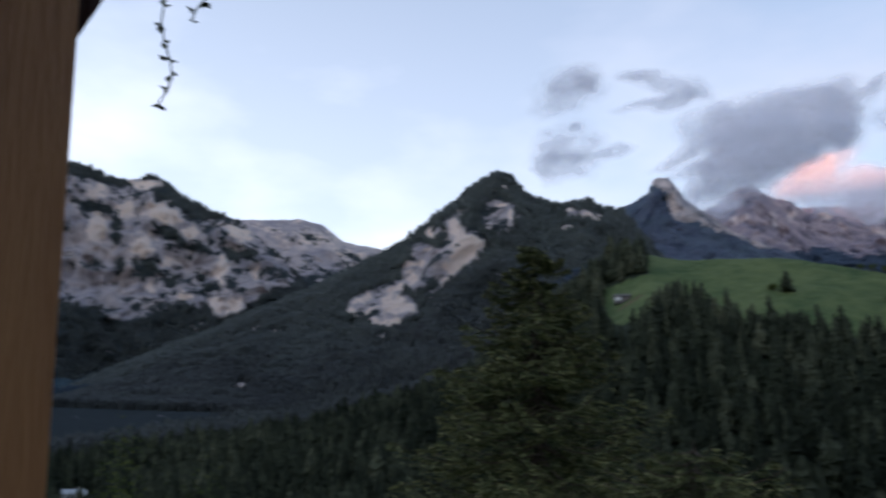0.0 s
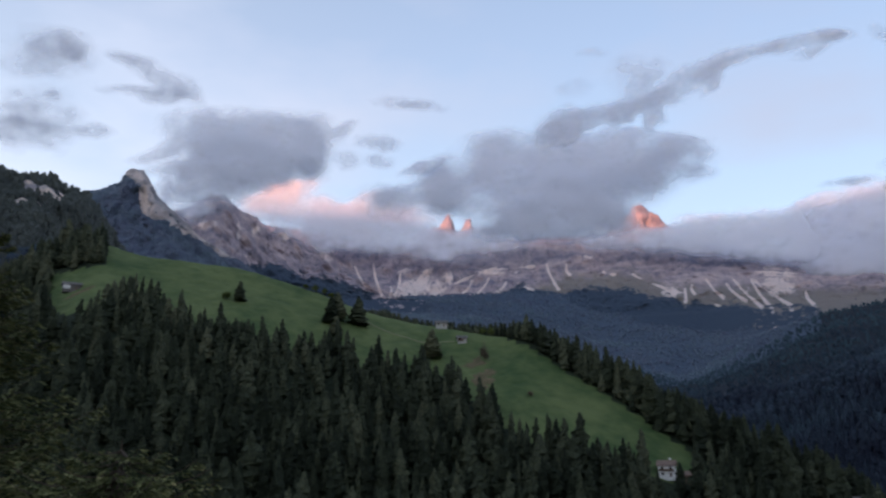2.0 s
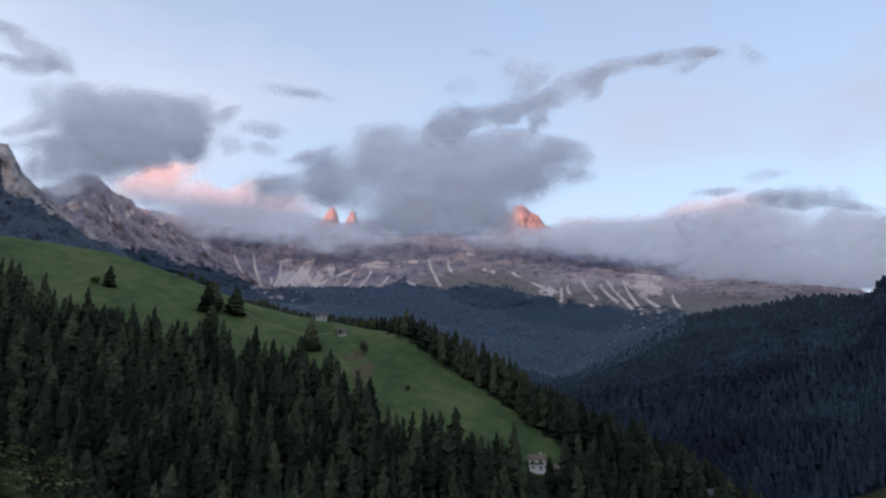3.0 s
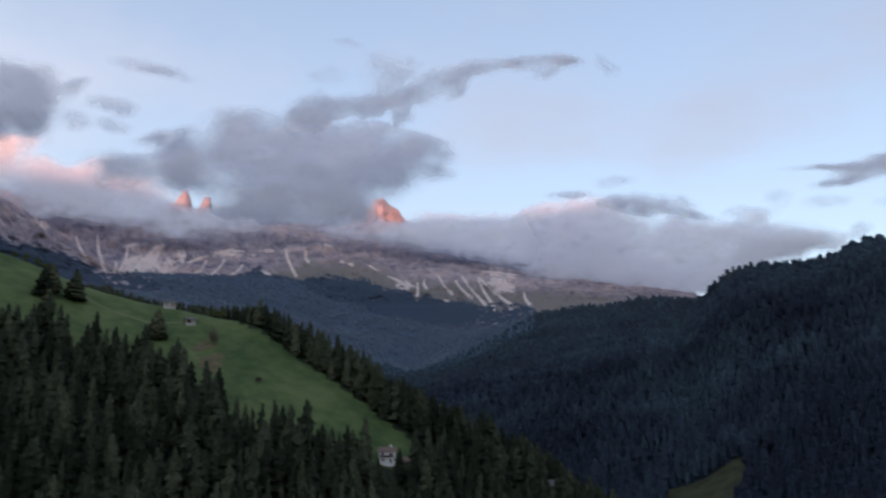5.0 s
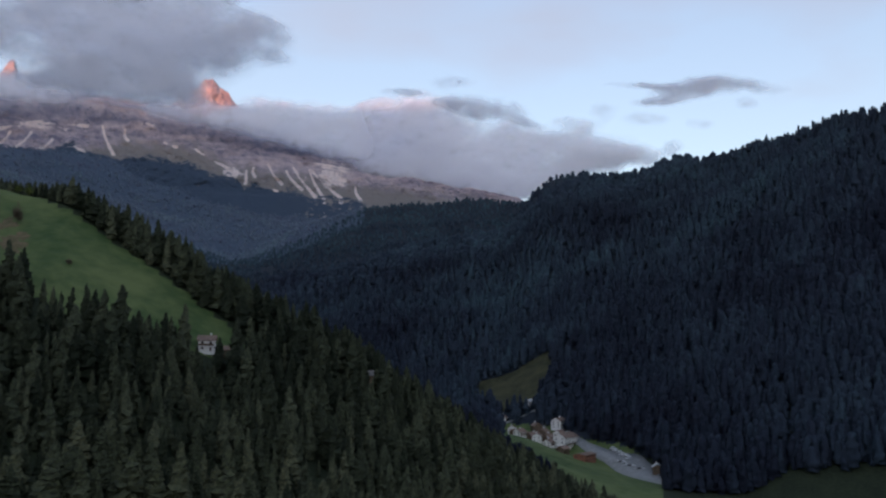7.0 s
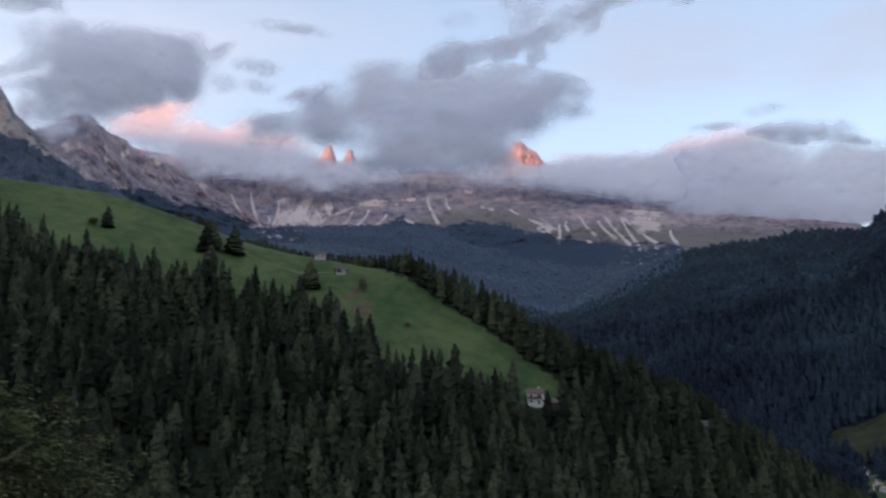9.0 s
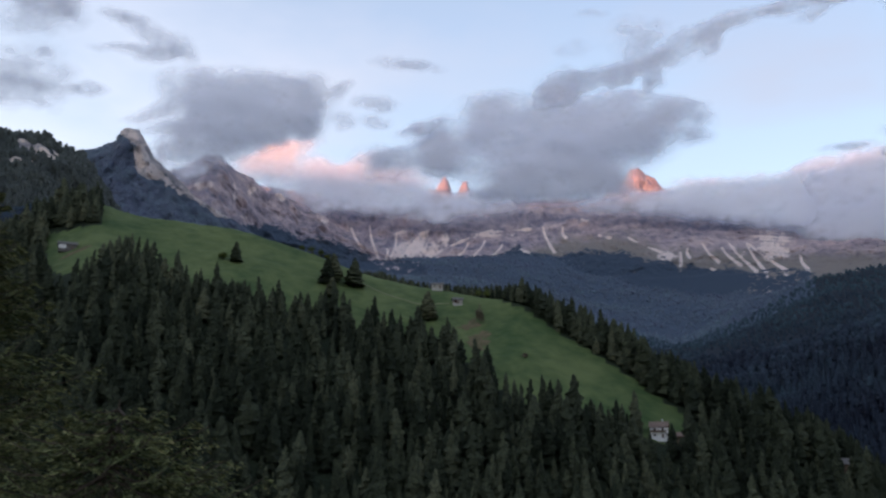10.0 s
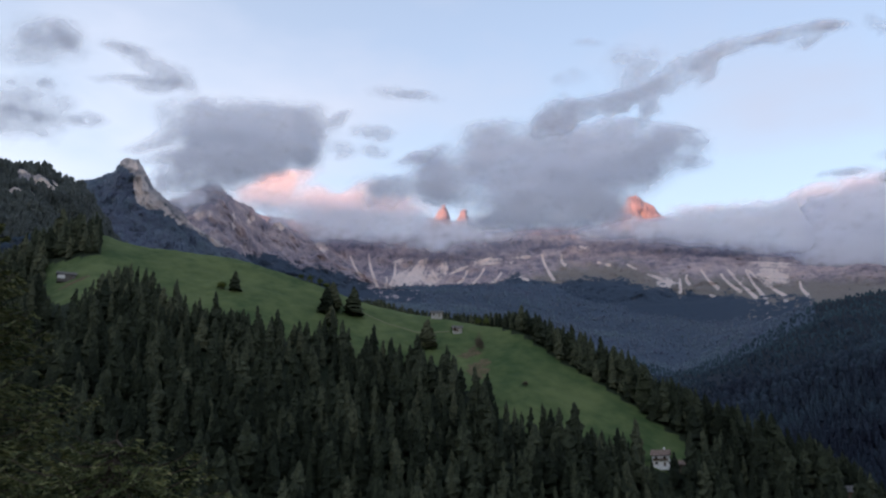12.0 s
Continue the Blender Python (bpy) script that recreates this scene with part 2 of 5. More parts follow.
def mountain_material(name, rock_low, rock_high, scree, wood=(0.03, 0.048, 0.044)):
    """Bare rock with upright gullies, level beds and pale scree, and conifer wood where the mesh's cover says so."""
    m, t, out = material(name)
    b = node(t, "ShaderNodeBsdfPrincipled", {"Roughness": 0.95, "Specular IOR Level": 0.1})
    tc = node(t, "ShaderNodeTexCoord")
    upright = node(t, "ShaderNodeMapping", {"Scale": (1.0, 1.0, 0.2)})
    level = node(t, "ShaderNodeMapping", {"Scale": (0.25, 0.25, 1.3)})
    n1 = node(t, "ShaderNodeTexNoise", {"Scale": 0.02, "Detail": 10.0, "Roughness": 0.7})
    n2 = node(t, "ShaderNodeTexNoise", {"Scale": 0.024, "Detail": 9.0, "Roughness": 0.7})
    n3 = node(t, "ShaderNodeTexNoise", {"Scale": 0.009, "Detail": 5.0, "Roughness": 0.55})
    mixn = node(t, "ShaderNodeMath", operation="MULTIPLY_ADD")
    mixn.inputs[1].default_value = 0.7
    # noise paints facets: rock_low as if shaded, rock_high as if warmly lit
    ramp = node(t, "ShaderNodeValToRGB")
    ramp.color_ramp.elements[0].position, ramp.color_ramp.elements[1].position = 0.7, 1.0
    ramp.color_ramp.elements[0].color, ramp.color_ramp.elements[1].color = (*rock_low, 1), (*rock_high, 1)
    sc = node(t, "ShaderNodeAttribute", attribute_name="scree")
    n4 = node(t, "ShaderNodeTexNoise", {"Scale": 0.05, "Detail": 7.0, "Roughness": 0.7})
    steep = node(t, "ShaderNodeMapping", {"Scale": (1.0, 1.0, 0.5)})
    sca = node(t, "ShaderNodeMath", operation="MULTIPLY_ADD")
    sca.inputs[1].default_value = 2.0
    scr = node(t, "ShaderNodeMapRange", {"From Min": 1.3, "From Max": 1.75}, interpolation_type="SMOOTHSTEP")
    join(t, tc, "Object", steep, "Vector")
    join(t, steep, "Vector", n4, "Vector")
    join(t, n4, "Fac", sca, 0)
    join(t, sc, "Fac", sca, 2)
    join(t, sca, "Value", scr, "Value")
    scm = node(t, "ShaderNodeMixRGB", {"Color2": (*scree, 1)})
    tf = node(t, "ShaderNodeAttribute", attribute_name="turf")
    tfm = node(t, "ShaderNodeMixRGB", {"Color2": (0.27, 0.235, 0.22, 1)})
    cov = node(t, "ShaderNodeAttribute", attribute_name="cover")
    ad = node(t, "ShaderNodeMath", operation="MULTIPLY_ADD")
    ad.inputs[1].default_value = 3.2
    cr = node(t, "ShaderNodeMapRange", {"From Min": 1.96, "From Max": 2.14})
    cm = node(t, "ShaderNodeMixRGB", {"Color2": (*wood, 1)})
    bp = node(t, "ShaderNodeBump", {"Strength": 1.0, "Distance": 30.0})
    join(t, tc, "Object", upright, "Vector")
    join(t, tc, "Object", level, "Vector")
    join(t, upright, "Vector", n1, "Vector")
    join(t, tc, "Object", n2, "Vector")
    join(t, level, "Vector", n3, "Vector")
    join(t, n3, "Fac", mixn, 0)
    join(t, n1, "Fac", mixn, 2)
    join(t, mixn, "Value", ramp, "Fac")
    join(t, ramp, "Color", tfm, "Color1")
    join(t, tf, "Fac", tfm, "Fac")
    join(t, tfm, "Color", scm, "Color1")
    join(t, scr, "Result", scm, "Fac")
    join(t, n2, "Fac", ad, 0)
    join(t, cov, "Fac", ad, 2)
    join(t, ad, "Value", cr, "Value")
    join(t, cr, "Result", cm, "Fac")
    join(t, scm, "Color", cm, "Color1")
    join(t, mixn, "Value", bp, "Height")
    join(t, bp, "Normal", b, "Normal")
    join(t, cm, "Color", b, "Base Color")
    join(t, b, "BSDF", out, "Surface")
    return m


def cloud_material():
    """Soft vapour that lets the sky through where it is thin."""
    m, t, out = material("cloud_vapour")
    d = node(t, "ShaderNodeBsdfDiffuse", {"Color": (0.765, 0.79, 0.885, 1)})
    tl = node(t, "ShaderNodeBsdfTranslucent", {"Color": (0.765, 0.79, 0.885, 1)})
    mx = node(t, "ShaderNodeMixShader", {"Fac": 0.45})
    tr = node(t, "ShaderNodeBsdfTransparent")
    fin = node(t, "ShaderNodeMixShader")
    at = node(t, "ShaderNodeAttribute", attribute_name="body")
    join(t, d, "BSDF", mx, 1)
    join(t, tl, "BSDF", mx, 2)
    join(t, at, "Fac", fin, "Fac")
    join(t, tr, "BSDF", fin, 1)
    join(t, mx, "Shader", fin, 2)
    join(t, fin, "Shader", out, "Surface")
    return m


M_FLOOR = surface("forest_floor", (0.016, 0.022, 0.012), (0.03, 0.04, 0.02), 0.05)
M_GRASS = surface("mown_grass", (0.041, 0.076, 0.024), (0.122, 0.15, 0.055), 0.018, fine=6, bump=0.15)
# far ground has haze mixed into its colour; the slope floor matches its hazed needles
M_FARFLOOR = surface("hazed_wooded_ground", (0.06, 0.085, 0.123), (0.07, 0.098, 0.138), 0.006)
M_SLOPEFLOOR = surface("bluish_slope_floor", (0.013, 0.019, 0.028), (0.021, 0.029, 0.04), 0.02)
M_DRY = surface("dry_olive_grass", (0.022, 0.027, 0.013), (0.075, 0.07, 0.034), 0.06, fine=20)
M_NEEDLE = surface("conifer_needles", (0.022, 0.028, 0.023), (0.084, 0.096, 0.052), 0.9, tint="tint", vary=0.65, rough=0.85, spec=0.1, bump=0.6)
M_NEEDLE_OB = surface("conifer_needles_near", (0.018, 0.023, 0.018), (0.066, 0.077, 0.04), 18.0, tint="object", vary=0.65, rough=0.85, spec=0.1, bump=0.6)
# bluer, and paler under the massif: aerial haze painted into the needle colour
M_NEEDLE_FAR = surface("hazed_conifer_needles", (0.021, 0.031, 0.048), (0.032, 0.045, 0.065), 0.02, tint="tint", vary=0.6, rough=0.8, spec=0.1)
M_NEEDLE_HAZE = surface("hazed_conifer_wood", (0.072, 0.101, 0.146), (0.084, 0.116, 0.163), 0.006, tint="tint", vary=0.12, rough=0.55, spec=0.35)
M_NEEDLE_MID = surface("mountain_conifer_needles", (0.027, 0.033, 0.031), (0.045, 0.052, 0.046), 0.02, tint="tint", vary=0.6, rough=0.6, spec=0.3)
M_BARK = surface("bark", (0.05, 0.035, 0.025), (0.11, 0.08, 0.06), 6.0, stretch=(1, 1, 0.2), bump=0.8)
# wood cover and massif rock turn bluer farther off: haze put into base colours
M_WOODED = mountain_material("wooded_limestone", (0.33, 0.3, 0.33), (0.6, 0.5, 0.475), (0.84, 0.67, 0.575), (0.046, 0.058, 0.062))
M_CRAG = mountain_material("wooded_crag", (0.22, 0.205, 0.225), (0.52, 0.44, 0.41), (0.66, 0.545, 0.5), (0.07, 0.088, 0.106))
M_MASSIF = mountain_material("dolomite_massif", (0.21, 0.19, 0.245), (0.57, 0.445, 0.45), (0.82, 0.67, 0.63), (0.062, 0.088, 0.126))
M_CLOUD = cloud_material()


# ---- mesh makers ----
def mesh_of(name, verts, faces, mat, smooth_shade=True, numbers=None, face_mats=None):
    me = bpy.data.meshes.new(name)
    verts = np.asarray(verts, np.float32)
    faces = np.asarray(faces, np.int32)
    k = faces.shape[1]
    me.vertices.add(len(verts))
    me.vertices.foreach_set("co", verts.ravel())
    me.loops.add(faces.size)
    me.loops.foreach_set("vertex_index", faces.ravel())
    me.polygons.add(len(faces))
    me.polygons.foreach_set("loop_start", np.arange(0, faces.size, k, dtype=np.int32))
    me.polygons.foreach_set("loop_total", np.full(len(faces), k, np.int32))
    for m in (mat if isinstance(mat, (list, tuple)) else [mat]):
        me.materials.append(m)
    if face_mats is not None:
        me.polygons.foreach_set("material_index", np.asarray(face_mats, np.int32))
    me.polygons.foreach_set("use_smooth", np.full(len(faces), smooth_shade))
    for key, vals in (numbers or {}).items():
        a = me.attributes.new(key, "FLOAT", "POINT")
        a.data.foreach_set("value", np.asarray(vals, np.float32).ravel())
    me.update(calc_edges=True)
    return me


def grid_faces(nu, nv, closed=False):
    i = np.arange(nu if closed else nu - 1)[:, None]
    j = np.arange(nv - 1)[None, :]
    a, b = i * nv + j, ((i + 1) % nu) * nv + j
    return np.stack([a, b, b + 1, a + 1], -1).reshape(-1, 4)


def part(name, bm, mat, parent, label=""):
    me = bpy.data.meshes.new(name)
    bm.to_mesh(me)
    bm.free()
    me.materials.append(mat)
    ob = new(name, me)
    ob.parent = parent
    if label:
        ob["label"] = label
    return ob


def empty(name, at, turn=0.0, scale=1.0):
    ob = new(name)
    ob.matrix_basis = Matrix.LocRotScale(at, Euler((0, 0, radians(turn))), (scale,) * 3)
    return ob


# ---- the ground: one sheet to the horizon ----
azs = np.concatenate([np.arange(-180, -36, 3.0), np.arange(-36, 104, 0.3), np.arange(104, 180, 3.0)])
rs = np.concatenate([[0.01, 4, 8, 14, 22, 34, 48, 64, 84, 110, 140, 175, 215, 260], np.arange(300, 700, 6.0), np.arange(700, 960, 3.5), np.arange(960, 1120, 8.0), np.arange(1120, 1700, 20.0), np.arange(1700, 4300, 45.0), [4600, 5200, 6000]])
AZ, RR = np.meshgrid(azs, rs, indexing="ij")
GX, GY = polar(AZ, RR)
GZ = land(GX, GY)
gf = grid_faces(len(azs), len(rs), True)
cx, cy = GX.ravel()[gf].mean(1), GY.ravel()[gf].mean(1)
low_grass, dry_grass = pasture(cx, cy)
grass = (meadow(cx, cy) | low_grass | (np.hypot(cx, cy) < 30)).astype(int)
grass[dry_grass] = 2
ca = np.degrees(np.arctan2(cx, cy))
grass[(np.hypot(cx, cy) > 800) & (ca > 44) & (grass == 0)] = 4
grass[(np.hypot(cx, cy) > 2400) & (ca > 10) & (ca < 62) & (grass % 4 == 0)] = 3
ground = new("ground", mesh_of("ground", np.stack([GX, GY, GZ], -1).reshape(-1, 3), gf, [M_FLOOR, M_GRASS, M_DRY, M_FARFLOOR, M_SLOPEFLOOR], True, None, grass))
tagged(ground, "wooded alpine hillsides with a mown green meadow", "ground", kind="structure")


# ---- mountains ----
def mountain(label, crest, base_el, depth, mat, cover, scree=None, turf=None, ribs=40.0, seed=1, nu=420, nv=110, power=0.8, rough=6.0, slant=0.45):
    """A ridge under a crest line of (compass degrees, degrees up, metres away), with a gullied face and a back slope."""
    a0, a1 = crest[0][0], crest[-1][0]
    az = np.linspace(a0, a1, nu)[:, None]
    v = np.concatenate([[-0.3], np.linspace(0, 1, nv), 1 + np.linspace(0.04, 0.5, 10)])[None, :]
    el = lin(az, [(c[0], c[1]) for c in crest])
    rc = smooth(az, [(c[0], c[2]) for c in crest], 1.0)
    zc, zb = rc * tan(el), (rc - depth) * tan(base_el)
    zb = np.minimum(zb, zc - 40)
    up = np.clip(v, 0, 1)
    x0, y0 = polar(az, rc)
    zc = zc + fbm(x0 / 45, y0 / 45, seed, 5, seed) * rough
    z = zb + (zc - zb) * up ** (1 / power) + np.minimum(v, 0) * 700 - np.clip(v - 1, 0, 1) * 1.2 * (zc - zb)
    r = rc - depth * (1 - v) * (1 - 0.0)
    xw, yw = polar(az, r)
    env = np.clip(v * 5, 0, 1) * (1 - 0.55 * step(0.85, 1.0, v))
    g = fbm(xw / 260, yw / 260, z / 600 + seed, 5, seed, True)
    g2 = fbm(xw / 75, yw / 75, z / 300 + seed, 5, seed + 7, True)
    shelf = fbm(xw / 300, yw / 300, z / 45, 4, seed + 13)
    g3 = fbm(xw / 30, yw / 30, z / 55 + seed, 3, seed + 17, True)
    r = r - (g * 1.8 + g2 * 1.0 + g3 * 0.32 + shelf * 0.3) * ribs * env
    z = z + fbm(xw / 110, yw / 110, z / 60, 4, seed + 3) * ribs * 0.35 * env
    xw, yw = polar(az, r)
    elv = np.degrees(np.arctan2(z, np.hypot(xw, yw)))
    azv = az + 0 * elv
    nz = 0.8 * fbm(xw / 140, yw / 140, z / 90, 5, seed + 11) + 0.7 * fbm((xw * np.cos(np.radians(az)) - yw * np.sin(np.radians(az))) / 110, az * 0.12, (z + slant * az * 55) / 50, 5, seed + 15) + 0.45 * fbm(xw / 38, yw / 38, z / 30, 4, seed + 12)
    patch = fbm(xw / 60, yw / 60, z / 45, 5, seed + 21)
    nz = nz + 0.5 * patch
    cov = np.clip(cover(azv, elv, nz, v + 0 * elv), 0, 1)
    scr = np.clip(scree(azv, elv, nz, v + 0 * elv), 0, 1) if scree else 0 * elv
    trf = np.clip(turf(azv, elv, nz, v + 0 * elv), 0, 1) if turf else 0 * elv
    origin = np.array([float(np.mean(xw)), float(np.mean(yw)), float(np.min(z))])
    co = np.stack([xw, yw, z], -1).reshape(-1, 3)
    ob = new("mountain", mesh_of("mountain", co - origin, grid_faces(nu, v.shape[1]), mat, True, {"cover": cov, "scree": scr, "turf": trf}))
    ob.location = origin
    tagged(ob, label, "mountain")
    WOODS.append((co, cov.ravel(), np.repeat(v, nu, 0).ravel(), r.ravel()))
    return ob


WOODS = []


def blobs(az, el, spots, torn=1.0):
    """How far inside any of the spots (compass degrees, degrees up, half width, half height, tilt), with torn rims."""
    wa = torn * (0.50 * fbm(az / 0.8, el / 0.6, 2.2, 4, 201) + 0.22 * fbm(az / 0.22, el / 0.2, 4.2, 2, 205))
    we = torn * (0.42 * fbm(az / 0.8, el / 0.6, 7.2, 4, 211) + 0.22 * fbm(az / 0.22, el / 0.2, 9.2, 2, 215))
    out = 0 * az
    for a, e, w, h, tilt in spots:
        c, s = math.cos(radians(tilt)), math.sin(radians(tilt))
        dx, dy = az + wa - a, el + we - e
        out = np.maximum(out, np.exp(-(((dx * c + dy * s) / w) ** 2 + ((dy * c - dx * s) / h) ** 2) ** 1.5))
    return out


LEFT_FOOT = [(-44, 12), (-26, 11.3), (-22.7, 10.7), (-21, 10.0), (-19.6, 10.5), (-18, 11.4), (-16.8, 11.2), (-14.9, 10.5), (-13.4, 11.7), (-12, 13.0), (-9, 13.4)]
LEFT_PALE = [(-23.9, 18.23, 0.76, 0.5, -17), (-22, 17.27, 0.53, 0.47, 7), (-19.5, 17.3, 1.32, 0.66, -16), (-17.6, 16.36, 0.74, 0.37, 5), (-23.7, 15.71, 0.55, 1, 7), (-20.7, 15.17, 0.71, 0.8, -4), (-20.9, 19.14, 1.24, 0.33, 2), (-19, 14.07, 0.43, 0.33, 5), (-17.7, 12.05, 0.73, 0.26, 4), (-20, 12.27, 0.35, 0.33, 5), (-16.7, 10.03, 0.65, 0.41, 3), (-14.5, 16.52, 1.15, 0.34, -20), (-15.4, 14.01, 0.34, 1.13, 4), (-13.2, 13.82, 0.31, 0.57, 4), (-14.4, 11.58, 0.6, 0.6, 3), (-15.6, 11.51, 0.52, 0.75, 4)]
LEFT_DARK = [(-24.8, 19.19, 1.52, 0.46, 1), (-18.7, 18.35, 2.68, 0.41, -22), (-24.2, 17.18, 1.1, 0.43, -2), (-22.4, 16.01, 0.42, 0.94, 7), (-18.3, 15.66, 2.02, 0.33, -19), (-20.4, 13.61, 0.6, 0.59, 5), (-23.8, 13.53, 0.68, 0.43, 6), (-16.5, 11.04, 0.88, 0.45, 4), (-14.8, 15.08, 0.84, 0.34, -31), (-18.7, 12.64, 0.43, 0.33, 5), (-13.7, 15.08, 0.61, 0.3, -26), (-21.9, 13.65, 0.31, 0.58, 6), (-16.6, 13.18, 0.33, 0.34, 4)]


def ledges(az, el, n, v):
    foot = lin(az, LEFT_FOOT) + 0.3 * n
    return 0.33 + n * 0.42 + np.clip((foot - el) * 1.6, 0, 1) + 0.3 * step(0.93, 1.0, v) + 0.65 * blobs(az, el, LEFT_DARK) - 0.8 * blobs(az, el, LEFT_PALE) - 0.4 * blobs(az, el, [(-23.0, 12.6, 2.6, 2.0, 0)])


def ledges_pale(az, el, n, v):
    return 0.16 + 0.42 * fbm(az / 0.8, el / 0.5, 3.3, 5, 231) + 0.85 * blobs(az, el, LEFT_PALE) - 0.35 * blobs(az, el, [(-23.0, 12.4, 2.6, 1.9, 0)])


FACE = [(1.4, 15.98, 1.14, 1.41, 0), (0.8, 17.35, 0.7, 0.86, 0), (2.4, 16.29, 0.73, 0.78, 0), (0.7, 14.61, 0.89, 0.7, 0), (0.3, 13.64, 1.05, 0.27, 38), (-0.7, 12.81, 0.36, 0.16, 20), (-0.7, 17.07, 0.45, 0.31, 0), (-1.2, 15.85, 0.69, 0.2, 1), (-2, 14.79, 0.81, 0.31, 26), (1.4, 18.56, 0.49, 0.23, 0), (5, 18.29, 0.33, 0.47, -1), (4.1, 18.93, 0.74, 0.16, -1), (4.5, 20.24, 0.25, 0.35, -1)]
LOW_FACE = [(-3.4, 12.03, 1.03, 0.86, 1), (-2.6, 11.85, 0.72, 0.62, 1), (-2.3, 13.96, 0.48, 0.47, 1), (-3.7, 10.94, 0.79, 0.31, 1), (-4.8, 10.92, 0.43, 0.31, 1), (-5.7, 12.33, 0.79, 0.35, 22), (-6.5, 11.57, 0.47, 0.23, 2), (-7.6, 10.85, 0.39, 0.19, 2), (-4.2, 9.89, 0.51, 0.19, 21), (-6.3, 10.34, 0.2, 0.12, 1), (-5.1, 11.69, 0.63, 0.23, 16), (-3.3, 13.2, 0.72, 0.31, 31)]
GREY_FACE = [(-1, 14.95, 1.38, 1.88, 31), (3.9, 18.15, 1.39, 1.48, -1), (-3.7, 12.03, 1.99, 1.75, 1), (-5.7, 11.79, 1.58, 1.08, 21), (-1.8, 13.62, 1.21, 0.94, 1)]
CLIFFS = [(-11.5, 9.86, 0.84, 0.15, 2), (-12.8, 10.08, 0.38, 0.23, 3), (-13.6, 6.04, 0.88, 0.33, 2), (-14.9, 7.07, 0.22, 0.18, 2), (-16.1, 4.07, 0.43, 0.18, 2), (10, 18.2, 0.88, 0.35, -3), (9.2, 18.47, 0.48, 0.31, -3), (11, 17.77, 0.55, 0.27, -3), (-24.7, 8.73, 0.29, 0.28, 4), (9.2, 17.19, 1, 0.19, -2)]


def pyramid_cover(az, el, n, v):
    return 1.0 - 1.3 * blobs(az, el, FACE + LOW_FACE) - 0.62 * blobs(az, el, GREY_FACE) - 0.95 * blobs(az, el, CLIFFS) + n * 0.32


def pyramid_scree(az, el, n, v):
    return 1.1 * blobs(az, el, FACE + LOW_FACE) + 0.8 * blobs(az, el, CLIFFS) + 0.25 * n - 0.1


CRAG_FACE = [(16.4, 18.08, 0.47, 0.87, 7), (15.9, 17.88, 0.32, 0.44, 7), (17.2, 17.58, 0.73, 0.66, -24), (18, 16.99, 0.26, 0.66, 6), (15.7, 19.83, 0.54, 0.18, 7), (16.7, 18.93, 0.22, 0.51, 7), (18.9, 16.55, 0.66, 0.26, -20), (20.2, 16.1, 0.82, 0.26, -23), (21.8, 15.46, 0.83, 0.26, -21), (23.1, 14.98, 0.69, 0.23, -16)]


def crag_cover(az, el, n, v):
    line = lin(az, [(11, 19.4), (14.4, 19.4), (15.3, 19.6), (15.9, 18.9), (16.3, 17.5), (17, 17.0), (18.2, 16.9), (19.4, 16.3), (21, 15.3), (23.2, 14.4), (26, 13)])
    return 0.5 + (line - el) * 1.1 + n * 0.9 - 0.75 * blobs(az, el, CRAG_FACE)


def crag_pale(az, el, n, v):
    return 0.85 * blobs(az, el, CRAG_FACE) + 0.3 * n


TREELINE = [(23.2, 14.60), (25.6, 14.73), (27.5, 14.04), (28.6, 14.01), (30.1, 13.82), (31.6, 13.19), (33.1, 12.56), (34.6, 12.80), (36.9, 12.73), (39.0, 12.80), (40.5, 12.94), (42.0, 13.22), (42.5, 13.37), (44.2, 12.86), (46.1, 12.91), (47.1, 13.03), (48.9, 12.87), (50.3, 12.95), (51.4, 12.40), (53.0, 12.30), (53.8, 11.65), (54.5, 11.90), (55.8, 11.33), (57.2, 11.53), (58.4, 11.07), (60.8, 11.03), (64.1, 10.55)]


def massif_cover(az, el, n, v):
    line = lin(az, TREELINE) + 0.28 * fbm(az / 0.7, el / 3, 3.1, 4, 71)
    return 0.45 + (line - el) * 1.5 + n * 0.3 - 0.9 * blobs(az, el, [(41.1, 12.54, 0.88, 0.19, -1), (39.3, 12.13, 0.72, 0.12, -1), (42.4, 12.59, 0.48, 0.16, -1)])


# gullies of pale scree: top and foot, in compass degrees and degrees up
GULLIES = [(44.6, 14.79, 45.4, 13.09), (46.0, 14.73, 46.2, 14.07), (54.4, 12.89, 54.5, 12.32), (53.9, 12.66, 53.9, 11.83), (55.4, 13.19, 56.3, 11.93), (56.6, 12.80, 57.7, 11.60), (57.1, 13.05, 58.7, 11.12), (58.2, 12.96, 59.3, 11.00), (58.4, 12.87, 60.5, 11.05), (55.8, 11.48, 57.2, 11.05), (48.5, 14.12, 49.3, 13.92), (50.5, 13.86, 52.6, 12.82), (61.4, 11.87, 61.8, 11.04)]
WEST_GULLIES = [(32.3, 14.92, 32.9, 12.79), (33.5, 13.38, 33.4, 12.64), (40.5, 13.95, 39.5, 12.79), (39.3, 13.81, 38.6, 12.92), (41.7, 13.62, 41.1, 13.05), (36.7, 12.89, 39.0, 14.01), (39.0, 14.01, 41.0, 14.65), (41.0, 14.57, 43.7, 14.70), (31.0, 14.73, 31.8, 13.39), (34.2, 14.40, 33.8, 12.84)]
